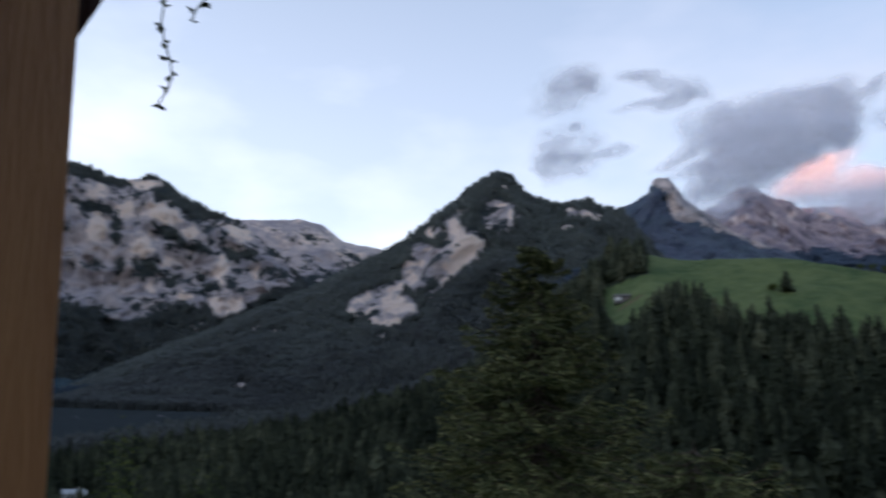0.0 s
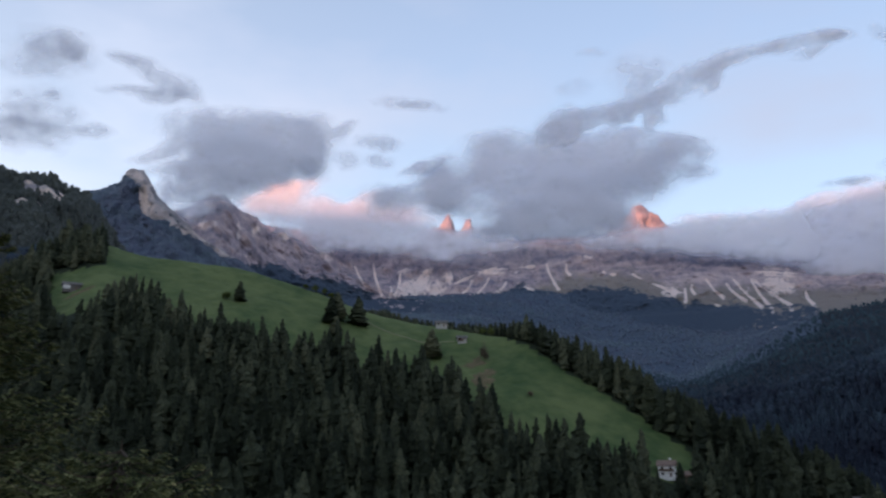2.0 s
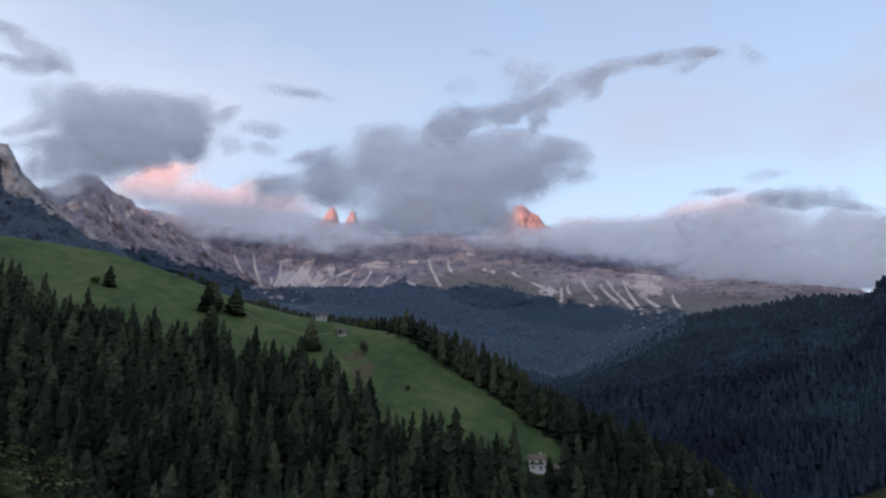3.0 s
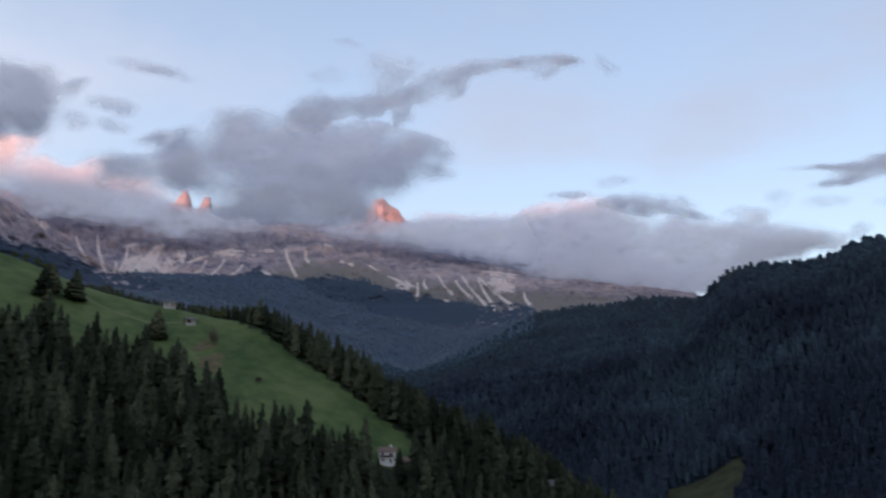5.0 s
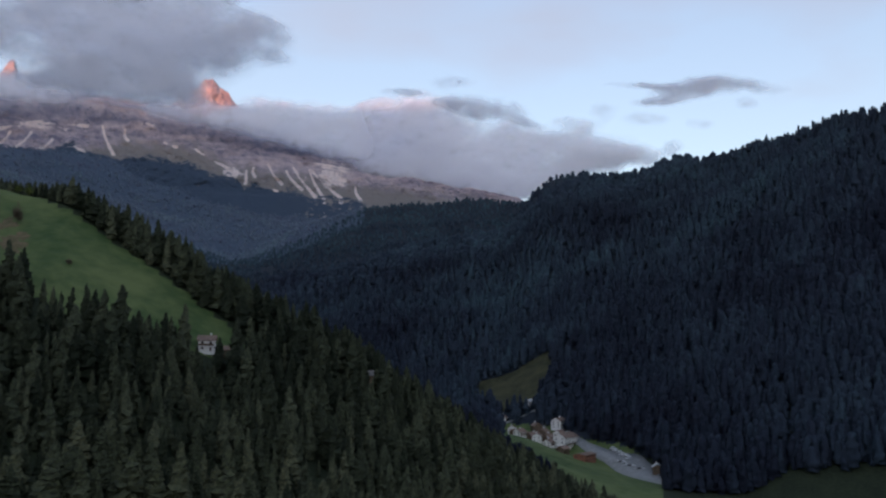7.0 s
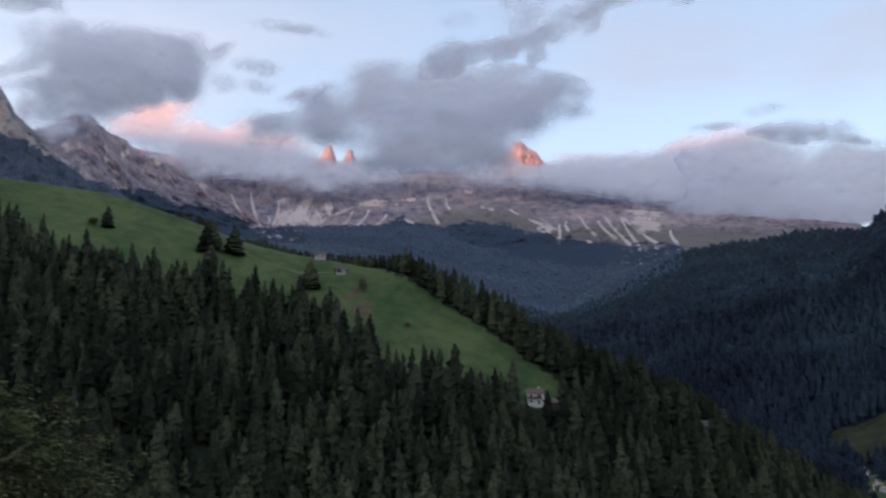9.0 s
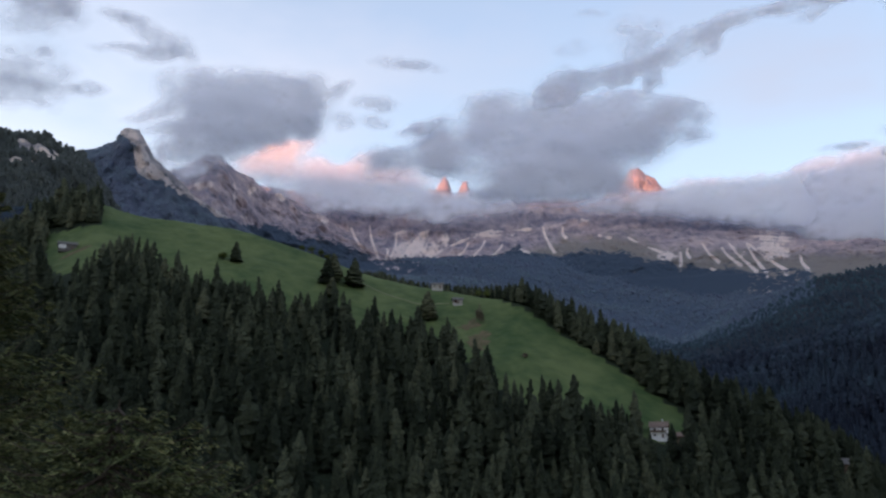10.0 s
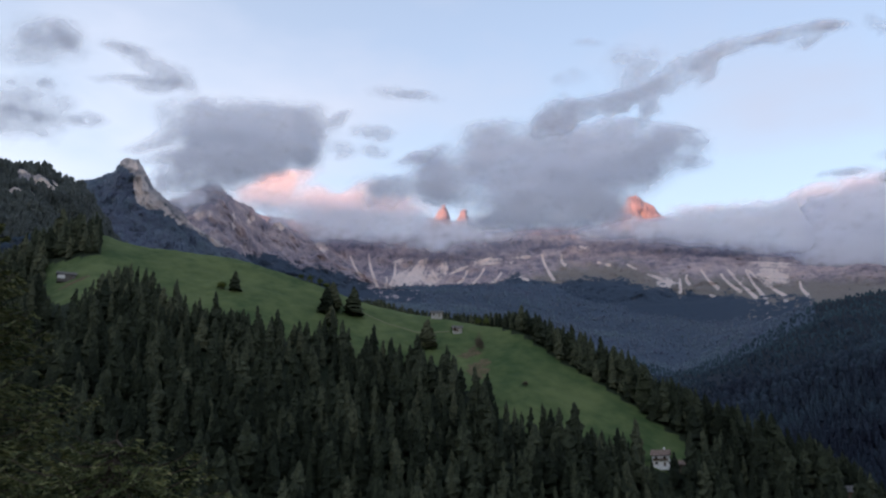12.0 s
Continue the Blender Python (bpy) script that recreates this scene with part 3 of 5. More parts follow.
FANS = [(35.9, 13.55, 1.93, 0.78, 0), (34.4, 13.35, 0.72, 0.7, 0), (35.3, 14.53, 1.37, 0.39, 0), (37.8, 13.9, 0.89, 0.55, 25), (40.5, 14.42, 0.89, 0.27, -1), (41.8, 14.32, 1.12, 0.19, -1), (43.2, 13.16, 0.72, 0.31, -2), (47.6, 15.16, 0.55, 0.12, -3), (59.9, 12.37, 1.17, 0.54, -5), (59.8, 13.25, 1.31, 0.33, -6), (53.1, 12.52, 0.74, 0.38, -4), (28.8, 15.41, 0.32, 0.39, 2), (25.9, 16.74, 0.47, 0.31, 3), (20.6, 17.03, 0.68, 0.37, 5), (22.9, 16.75, 0.27, 0.68, 4), (23.5, 15.27, 0.15, 0.23, 3), (24.6, 14.19, 0.23, 0.38, 3), (24, 16.86, 0.19, 0.49, 4), (29.2, 15.26, 0.48, 0.39, 2)]


def massif_scree(az, el, n, v):
    fall = fbm((az + (el - 14) * np.sin(az * 0.9) * 0.8) / 0.3, el / 2.6, 5.5, 5, 83)
    streak = fbm((az - 37.5) / (0.35 + 0.25 * np.clip(15 - el, 0, 3)), el / 4, 6.5, 4, 85)
    fan = blobs(az, el, FANS, 0.7)
    slope = step(11.4, 12.4, el) * (1 - step(13.6, 14.8, el)) * lin(az, [(28, 0.1), (33, 0.35), (44, 0.35), (47, 0.1), (51, 0.15), (54, 0.3), (60, 0.35), (70, 0.2)])
    out = fan * (0.8 + 1.5 * streak) + slope * (0.3 + 1.3 * fall) + 0.18 * n
    for a0, e0, a1, e1 in GULLIES + WEST_GULLIES:
        t = np.clip(((az - a0) * (a1 - a0) + (el - e0) * (e1 - e0)) / ((a1 - a0) ** 2 + (e1 - e0) ** 2), 0, 1)
        bend = 0.12 * np.sin(t * 3.1) * np.sign(a1 - a0) + 0.07 * fbm(el * 2, az * 0.3, 1.2, 3, 91)
        dist = np.hypot(az + bend - a0 - t * (a1 - a0), el - e0 - t * (e1 - e0))
        out = np.maximum(out, (1 - step(0.02, 0.13 + 0.08 * t, dist)) * (1.15 + n * 0.2))
    return out


def massif_turf(az, el, n, v):
    line = lin(az, [(24, 12.0), (34, 12.2), (40, 12.6), (43, 13.2), (46, 14.3), (50, 14.2), (53, 13.0), (60, 12.3), (66, 11.6), (75, 10.5)])
    streak = fbm((az + (el - 13) * 0.4) / 0.5, el / 3, 7.7, 4, 97)
    return 0.35 + (line - el) * 1.1 + n * 0.5 + streak * 0.7


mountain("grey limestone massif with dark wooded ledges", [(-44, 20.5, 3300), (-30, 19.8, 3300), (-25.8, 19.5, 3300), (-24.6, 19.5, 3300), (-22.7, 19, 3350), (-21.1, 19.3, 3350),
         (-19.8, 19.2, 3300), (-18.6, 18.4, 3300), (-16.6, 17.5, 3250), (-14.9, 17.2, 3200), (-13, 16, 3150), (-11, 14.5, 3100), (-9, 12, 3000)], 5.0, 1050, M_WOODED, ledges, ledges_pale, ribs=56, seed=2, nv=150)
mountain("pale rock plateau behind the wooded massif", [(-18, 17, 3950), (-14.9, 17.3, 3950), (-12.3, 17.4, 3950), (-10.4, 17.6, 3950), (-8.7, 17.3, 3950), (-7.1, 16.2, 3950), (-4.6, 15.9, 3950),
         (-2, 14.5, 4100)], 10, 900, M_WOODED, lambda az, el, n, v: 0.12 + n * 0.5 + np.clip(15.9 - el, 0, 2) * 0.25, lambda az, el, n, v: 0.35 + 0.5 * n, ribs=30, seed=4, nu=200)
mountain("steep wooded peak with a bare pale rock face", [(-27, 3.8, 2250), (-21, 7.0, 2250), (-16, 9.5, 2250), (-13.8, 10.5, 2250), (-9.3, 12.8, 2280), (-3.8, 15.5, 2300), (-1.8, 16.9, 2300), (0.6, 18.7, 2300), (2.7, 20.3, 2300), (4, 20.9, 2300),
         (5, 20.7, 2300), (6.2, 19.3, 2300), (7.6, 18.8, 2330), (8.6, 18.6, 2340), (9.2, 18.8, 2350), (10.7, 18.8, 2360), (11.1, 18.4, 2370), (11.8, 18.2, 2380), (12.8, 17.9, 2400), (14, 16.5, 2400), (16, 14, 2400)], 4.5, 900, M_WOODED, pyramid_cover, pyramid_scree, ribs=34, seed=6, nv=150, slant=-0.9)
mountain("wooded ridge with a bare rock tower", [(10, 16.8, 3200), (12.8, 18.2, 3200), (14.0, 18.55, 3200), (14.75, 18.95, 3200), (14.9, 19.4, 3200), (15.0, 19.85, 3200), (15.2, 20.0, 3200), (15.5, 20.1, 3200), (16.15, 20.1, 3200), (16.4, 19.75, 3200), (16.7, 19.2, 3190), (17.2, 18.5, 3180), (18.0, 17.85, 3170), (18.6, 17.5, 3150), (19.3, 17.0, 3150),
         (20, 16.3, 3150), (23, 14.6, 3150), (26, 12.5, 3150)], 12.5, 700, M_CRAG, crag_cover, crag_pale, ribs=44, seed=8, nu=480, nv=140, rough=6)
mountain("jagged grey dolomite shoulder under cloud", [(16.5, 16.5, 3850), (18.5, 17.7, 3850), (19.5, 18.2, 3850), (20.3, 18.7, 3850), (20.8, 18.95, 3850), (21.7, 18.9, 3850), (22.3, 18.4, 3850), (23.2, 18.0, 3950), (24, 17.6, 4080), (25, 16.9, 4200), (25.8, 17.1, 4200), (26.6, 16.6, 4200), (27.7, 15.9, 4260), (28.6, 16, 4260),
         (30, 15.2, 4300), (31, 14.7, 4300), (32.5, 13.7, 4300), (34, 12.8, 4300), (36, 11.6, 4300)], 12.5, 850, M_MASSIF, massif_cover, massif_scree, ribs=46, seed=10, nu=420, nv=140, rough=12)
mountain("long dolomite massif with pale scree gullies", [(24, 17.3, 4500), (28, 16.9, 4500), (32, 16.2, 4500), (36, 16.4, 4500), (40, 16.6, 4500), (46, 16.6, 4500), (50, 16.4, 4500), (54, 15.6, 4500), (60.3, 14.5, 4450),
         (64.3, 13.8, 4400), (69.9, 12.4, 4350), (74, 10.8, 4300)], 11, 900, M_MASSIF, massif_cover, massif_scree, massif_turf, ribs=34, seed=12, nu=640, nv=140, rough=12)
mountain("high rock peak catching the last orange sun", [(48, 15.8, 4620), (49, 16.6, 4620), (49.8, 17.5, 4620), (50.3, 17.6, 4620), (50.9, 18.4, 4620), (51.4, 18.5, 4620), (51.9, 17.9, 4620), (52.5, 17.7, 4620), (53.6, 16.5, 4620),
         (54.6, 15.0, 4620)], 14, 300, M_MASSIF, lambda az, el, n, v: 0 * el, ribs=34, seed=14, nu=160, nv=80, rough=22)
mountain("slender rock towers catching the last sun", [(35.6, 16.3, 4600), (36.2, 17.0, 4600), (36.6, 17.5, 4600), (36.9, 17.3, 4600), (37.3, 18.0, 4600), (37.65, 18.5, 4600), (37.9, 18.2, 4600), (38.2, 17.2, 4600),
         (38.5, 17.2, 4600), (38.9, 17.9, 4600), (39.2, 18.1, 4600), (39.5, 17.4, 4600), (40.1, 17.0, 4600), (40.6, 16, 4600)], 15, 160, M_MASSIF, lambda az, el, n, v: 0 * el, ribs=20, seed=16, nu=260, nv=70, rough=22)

# an unseen western crest behind the viewer, added to keep the valley in evening shade
SHADE = 1350.0
wu = np.linspace(-9000, 9000, 120)[:, None]
wv = np.linspace(-1, 1, 25)[None, :]
wd = 5200.0
side = np.array([SUNWARD.y, -SUNWARD.x]) / math.hypot(SUNWARD.x, SUNWARD.y)
flat = np.array([SUNWARD.x, SUNWARD.y]) / math.hypot(SUNWARD.x, SUNWARD.y)
wh = SHADE + (wd + 4300) * math.tan(se) + fbm(wu / 900, 0.3, 0.7, 4, 77) * 45
wz = -50 + (wh + 50) * (1 - np.abs(wv)) + 0 * wu
wx, wy = flat[0] * (wd + wv * 1800) + side[0] * wu, flat[1] * (wd + wv * 1800) + side[1] * wu
west = new("mountain", mesh_of("mountain", np.stack([wx, wy, wz], -1).reshape(-1, 3), grid_faces(120, 25), M_WOODED, True,
           {"cover": 0.8 + 0 * wz, "scree": 0 * wz, "turf": 0 * wz}))
tagged(west, "unseen wooded mountain to the west, added to block the sun", "mountain")


# ---- clouds ----
def cloud(label, puffs, r, thick, seed, cell=0.1):
    """A torn body of vapour r metres off, from puffs (compass degrees, degrees up, half width, half height, density, tilt); thin where the vapour is thin."""
    a0, a1 = min(p[0] - p[2] * 1.7 for p in puffs) - 0.8, max(p[0] + p[2] * 1.7 for p in puffs) + 0.8
    reach = [max(p[3], p[2] * abs(math.sin(radians(p[5])))) * 1.7 for p in puffs]
    e0, e1 = min(p[1] - k for p, k in zip(puffs, reach)) - 0.6, max(p[1] + k for p, k in zip(puffs, reach)) + 0.6
    az, el = np.arange(a0, a1, cell)[:, None], np.arange(e0, e1, cell)[None, :]
    nu, nv = az.shape[0], el.shape[1]
    wa = fbm(az / 2.6, el / 1.6, seed, 4, seed + 40) * 1.0 + fbm(az / 0.8, el / 0.6, seed, 3, seed + 44) * 0.22
    we = fbm(az / 2.6, el / 1.6, seed + 9, 4, seed + 50) * 0.55 + fbm(az / 0.8, el / 0.6, seed + 9, 3, seed + 54) * 0.16
    tau, body = np.zeros((nu, nv)), np.zeros((nu, nv))
    sa0, se0 = fbm(az / 2.6, el / 1.6, seed, 1, seed + 40) * 1.0, fbm(az / 2.6, el / 1.6, seed + 9, 1, seed + 50) * 0.55
    for a, e, w, h, k, tilt in puffs:
        c, s = math.cos(radians(tilt)), math.sin(radians(tilt))
        small = min(1.0, h / 0.7)
        dx, dy = (az + wa * small - a), (el + we * small - e)
        flat = math.cos(radians(e))
        u, v = dx * flat * c + dy * s, -dx * flat * s + dy * c
        us, vs = (az + sa0 * small - a) * flat * c + (el + se0 * small - e) * s, (el + se0 * small - e) * c - (az + sa0 * small - a) * flat * s
        body = body + k * np.exp(-((us / (w * flat)) ** 2 + (vs / h) ** 2) * 0.8)
        tau = tau + k * np.exp(-((u / (w * flat)) ** 2 + (v / h) ** 2) ** 1.6)
    torn = fbm(az / 1.9, el / 1.0, seed + 1, 6, seed) + 0.5 * fbm(az / 0.6, el / 0.38, seed + 2, 4, seed + 5)
    tau = 2.3 * tau * np.exp(1.7 * torn)
    alpha = 1 - np.exp(-0.82 * tau)
    alpha = np.where(alpha < 0.015, 0, alpha)
    rear = np.where(alpha > 0, 1 - np.exp(-0.18 * tau), 0)
    swell = body / (body + 0.7) * thick
    lump = fbm(az / 2.6, el / 1.7, seed + 3, 2, seed + 60) * (0.06 * r * math.radians(1.0) + 0.2 * thick) * body / (body + 0.5)
    sheets = []
    for rad in (r - swell - lump, r + swell * 0.5):
        x, y = polar(az + 0 * rad, rad)
        sheets.append(np.stack([x, y, r * tan(el) + 0 * rad], -1).reshape(-1, 3))
    f = grid_faces(nu, nv)
    fa = f[(alpha > 0).ravel()[f].any(1)]
    faces = np.concatenate([fa, fa[:, ::-1] + nu * nv])
    co = np.concatenate(sheets)
    shared = np.tile((alpha <= 0).ravel(), 2)[faces] & (faces >= nu * nv)
    faces = np.where(shared, faces - nu * nv, faces)
    used = np.unique(faces)
    remap = np.full(len(co), -1)
    remap[used] = np.arange(len(used))
    co = co[used]
    origin = co.mean(0)
    ob = new("cloud", mesh_of("cloud", co - origin, remap[faces], M_CLOUD, True, {"body": np.concatenate([alpha.ravel(), rear.ravel()])[used]}))
    ob.location = origin
    return tagged(ob, label, "cloud")


cloud("dark grey cumulus bank above the ridge", [(24.6, 22.3, 3.4, 1.66, 2, 5), (27.1, 22, 1.6, 1.44, 1.7, 4), (21.8, 22.4, 2.7, 1.55, 1.6, 6), (19.7, 22.7, 1.6, 1.18, 0.8, 7), (22.8, 20.3, 3, 1.27, 1.3, 5), (20.3, 20, 2, 1.44, 0.7, 6), (18.4, 21.8, 2.4, 0.43, 0.45, 17), (16.5, 21, 1.4, 0.33, 0.3, 16), (20, 18.7, 2.4, 0.85, 0.3, 5), (29.6, 23.7, 1.2, 0.3, 0.35, 33), (19, 23.6, 1.7, 0.64, 0.4, 7), (18.2, 20.4, 2.1, 0.38, 0.3, 7)], 2700, 90, 3)
cloud("thin mist between the rock tower and the shoulder", [(17.7, 18.9, 1, 1.12, 0.55, 6), (19.5, 18.1, 1.3, 0.77, 0.5, 5), (18.2, 19.8, 0.9, 0.59, 0.3, 6)], 3480, 30, 27)
cloud("broad grey cloud draped over the massif", [(44.9, 20.3, 5.2, 2.3, 2, -3), (50.2, 21, 3.6, 1.48, 1.6, -5), (54.2, 21.6, 2.1, 0.95, 1, -7), (54.9, 20.2, 1.4, 0.37, 0.6, -6), (41.3, 21.7, 2.5, 1.31, 1.2, -2), (44.8, 18.1, 4, 1.41, 1.7, -3), (47.7, 19.2, 3.1, 2, 1.6, -4), (42.5, 17.3, 3, 0.86, 1, -2), (38.3, 20.5, 2.7, 1.22, 0.95, -1), (35.6, 19.5, 3.2, 0.89, 0.75, 0), (39.1, 18.8, 2.5, 0.96, 0.8, -1), (33.7, 18.9, 2.1, 0.81, 0.5, 1), (45.6, 22.7, 1.7, 1.05, 1, -3), (51.1, 22.5, 2.6, 0.64, 0.8, -6), (49.5, 17.5, 1.3, 0.89, 0.7, -4)], 2800, 110, 5)
cloud("long grey streamer of torn cloud", [(46.1, 23.9, 1.6, 0.85, 0.9, 31), (48.4, 24.5, 2, 0.64, 0.75, 20), (50.5, 24.8, 1.7, 0.7, 0.8, 19), (52.3, 25.3, 1.5, 0.69, 0.85, 3), (52.7, 24.2, 1, 0.51, 0.6, 53), (54.6, 26.2, 2.3, 0.52, 0.7, 20), (56.6, 26.8, 1.9, 0.53, 0.6, 16), (57, 25.9, 1, 0.44, 0.5, 41), (59.4, 27.3, 2.2, 0.48, 0.6, 4), (62.4, 27.4, 1.9, 0.42, 0.75, 0), (64.6, 27.4, 1.3, 0.34, 1, -8), (63.6, 26.7, 1.1, 0.34, 0.4, 7), (52.3, 27.3, 1.6, 0.83, 0.25, -7), (51.2, 26.6, 1.4, 0.84, 0.2, -7), (54.5, 25.5, 1.7, 0.54, 0.45, 22), (67.7, 27, 0.5, 0.75, 0.2, 45)], 2300, 14, 7)
cloud("pink-lit cloud bank lying on the ridge", [(26.1, 19.6, 1.6, 0.62, 1.8, 12), (24.8, 18.7, 1.5, 0.65, 0.8, 4), (27.5, 18.1, 2.2, 0.85, 1, 3), (30.3, 17.8, 2.5, 1.15, 1.2, 2), (33.3, 17.2, 3.1, 1.24, 1.4, 1), (36.8, 16.4, 3.1, 0.83, 1.4, 0), (40.1, 16.6, 3, 0.71, 1.1, -1), (31.1, 19, 1.3, 0.59, 0.8, 27), (29.1, 17, 2.2, 0.79, 0.9, 2), (26.9, 17.2, 1.9, 0.72, 0.9, 3), (29.9, 16.4, 2.2, 0.58, 0.9, 2), (24.1, 18, 1.6, 0.55, 0.5, 4)], 4060, 60, 9)
cloud("low grey-pink cloud bank along the ridge", [(47.9, 16.3, 1.7, 0.39, 0.9, -3), (50.6, 15.9, 2.5, 0.45, 1.1, -4), (53.3, 15.9, 2.3, 0.6, 1.4, -5), (55.9, 15.8, 2.8, 0.89, 1.8, -5), (59.6, 15.8, 2.7, 1.06, 1.8, -7), (63, 15.5, 2.3, 1.22, 1.8, -8), (55.9, 15.2, 3, 0.48, 1, -5), (50.1, 16.8, 1.7, 0.44, 0.7, -4), (52.2, 16.4, 1.6, 0.32, 0.8, -5), (59.4, 14.6, 2.9, 0.59, 1.1, -6), (62.9, 14.2, 2.7, 0.7, 1.2, -7), (65.8, 13.9, 2.3, 0.93, 1.2, -8), (65.4, 16, 1.7, 1.12, 1.2, -9), (62.5, 17.1, 1.4, 0.51, 0.5, 12), (61.1, 14.1, 2.7, 0.45, 1.2, -6)], 4120, 110, 11)
cloud("grey-pink cloud bank above the wooded spur", [(65.7, 15, 3.1, 2.02, 1.7, 0), (68.9, 14.3, 3.1, 1.73, 1.9, -1), (72.1, 13.7, 2.7, 1.6, 1.8, -2), (75.2, 13.8, 2.9, 1.4, 1.6, -3), (78.7, 13.8, 2.3, 0.87, 1.3, -3), (81.1, 13.6, 1.4, 0.57, 0.8, -4), (66.9, 16.6, 1.9, 1.01, 0.9, -1), (72.5, 15.3, 1.7, 0.72, 0.9, -2), (77.2, 15.6, 1, 0.48, 0.7, -3), (76.1, 16.2, 0.8, 0.35, 0.35, -3), (68.9, 12.8, 2.8, 0.95, 1.6, -1), (64.9, 16.1, 1.5, 1.08, 0.9, 0), (64.9, 13.1, 2.5, 0.63, 1.2, 0), (67.9, 12.3, 2.1, 0.53, 1.2, -1), (72.2, 12, 3.3, 0.69, 1.3, -2)], 4080, 100, 33)
cloud("thin grey lens of cloud", [(85.5, 18, 2.5, 0.47, 0.9, -3), (84.1, 17.5, 2.2, 0.33, 0.6, 2), (88.3, 17.9, 1.9, 0.32, 0.6, -13), (82.1, 18.4, 2.1, 0.17, 0.35, -6), (82.2, 17.3, 1.1, 0.21, 0.35, -5), (88.4, 16.8, 0.6, 0.28, 0.2, -7)], 2700, 14, 13)
cloud("small grey cloud above the bank", [(70.3, 17.3, 2.2, 0.57, 0.9, -8), (68.5, 17.7, 1.3, 0.44, 0.5, -1), (72.5, 16.6, 1.6, 0.28, 0.5, -16), (68.1, 19.1, 1.1, 0.35, 0.2, -1), (64.9, 18.4, 1.4, 0.26, 0.3, 0)], 2900, 24, 15)
cloud("soft grey wisp high over the wooded peak", [(9.6, 26.6, 2.2, 1.23, 0.42, 13), (10.5, 27.2, 1.2, 0.81, 0.4, 13), (8.9, 25.5, 1.9, 0.54, 0.25, 13)], 2250, 16, 17)
cloud("soft grey wisp over the rock tower", [(14.8, 27.1, 1.4, 0.33, 0.45, 3), (16.2, 26.5, 2.2, 0.56, 0.3, -15), (15.2, 25.3, 2, 0.3, 0.45, 8), (18.4, 25.9, 1.3, 0.66, 0.35, -22), (17.3, 25.2, 1.7, 0.41, 0.3, 9)], 2250, 16, 19)
cloud("torn grey wisp beside the wooded peak", [(9.2, 22.5, 2.1, 1.48, 0.3, 11), (9.5, 21.4, 1.6, 0.71, 0.35, 11), (12.5, 22.2, 1.1, 0.4, 0.5, 10), (10, 24, 0.5, 0.31, 0.25, 12), (7.8, 21.4, 1.1, 1.16, 0.3, 11)], 2250, 16, 21)
cloud("small torn grey puff", [(32.4, 23.2, 1.1, 0.5, 0.6, 2), (32.7, 22, 1, 0.38, 0.4, 2), (36.2, 21.8, 1.7, 0.44, 0.5, 22), (30.4, 21.9, 0.8, 0.53, 0.15, 2)], 2700, 16, 23)
cloud("faint thin grey wisp of cloud", [(34.9, 25.9, 2.4, 0.39, 0.22, -5)], 2200, 10, 25)
cloud("faint small shreds of high cloud", [(47.3, 26.7, 1.2, 0.51, 0.16, -5), (48.7, 28.8, 1.1, 0.29, 0.14, -6)], 2200, 10, 29)
cloud("faint shreds of cloud above the wooded spur", [(78.8, 16.7, 0.7, 0.52, 0.14, -4), (81.8, 16.2, 1.3, 0.3, 0.12, -5), (85.4, 15.7, 0.8, 0.33, 0.1, -6), (83.1, 14.1, 1, 0.34, 0.2, 25)], 2700, 10, 31)


# ---- more materials ----
M_PLASTER = surface("white_plaster", (0.62, 0.6, 0.57), (0.82, 0.8, 0.77), 0.8, bump=0.1)
M_OLDWOOD = surface("weathered_timber", (0.09, 0.06, 0.04), (0.2, 0.14, 0.1), 1.5, stretch=(4, 4, 0.4))
M_GREYWOOD = surface("grey_boards", (0.28, 0.26, 0.235), (0.5, 0.465, 0.41), 1.5, stretch=(4, 4, 0.4))
M_REDWOOD = surface("red_brown_cladding", (0.2, 0.075, 0.05), (0.32, 0.14, 0.09), 1.0)
M_ROOF = surface("brown_roof_tiles", (0.15, 0.1, 0.08), (0.28, 0.19, 0.15), 1.2, bump=0.5)
M_SHINGLE = surface("weathered_shingles", (0.09, 0.082, 0.078), (0.19, 0.17, 0.155), 1.2, bump=0.5)
M_PALEROOF = surface("pale_metal_roof", (0.4, 0.4, 0.41), (0.6, 0.6, 0.6), 0.8, rough=0.5)
M_WINDOW = surface("dark_window_glass", (0.02, 0.022, 0.025), (0.04, 0.042, 0.05), 2.0, rough=0.12, spec=0.5, bump=0.0)
M_ASPHALT = surface("grey_asphalt", (0.2, 0.2, 0.2), (0.32, 0.315, 0.31), 0.3)
M_TRACK = surface("worn_track", (0.12, 0.13, 0.06), (0.2, 0.19, 0.1), 0.3)
M_CAR = surface("pale_car_paint", (0.6, 0.6, 0.62), (0.75, 0.75, 0.76), 1.0, rough=0.3, spec=0.5, bump=0.0)
M_DARKCAR = surface("dark_car_paint", (0.03, 0.03, 0.04), (0.06, 0.06, 0.07), 1.0, rough=0.3, spec=0.5, bump=0.0)
M_RUBBER = surface("tyre_rubber", (0.015, 0.015, 0.015), (0.03, 0.03, 0.03), 3.0)
M_POST = surface("oiled_larch_post", (0.34, 0.135, 0.048), (0.5, 0.225, 0.088), 3.0, stretch=(7, 7, 0.5), rough=0.6, bump=0.25, fine=10)
M_BEAM = surface("dark_stained_beam", (0.035, 0.014, 0.012), (0.07, 0.03, 0.024), 3.0, stretch=(7, 7, 0.5), rough=0.6)
M_LEAF = surface("broad_leaves", (0.05, 0.075, 0.015), (0.1, 0.13, 0.03), 0.8, tint="tint", vary=0.45)
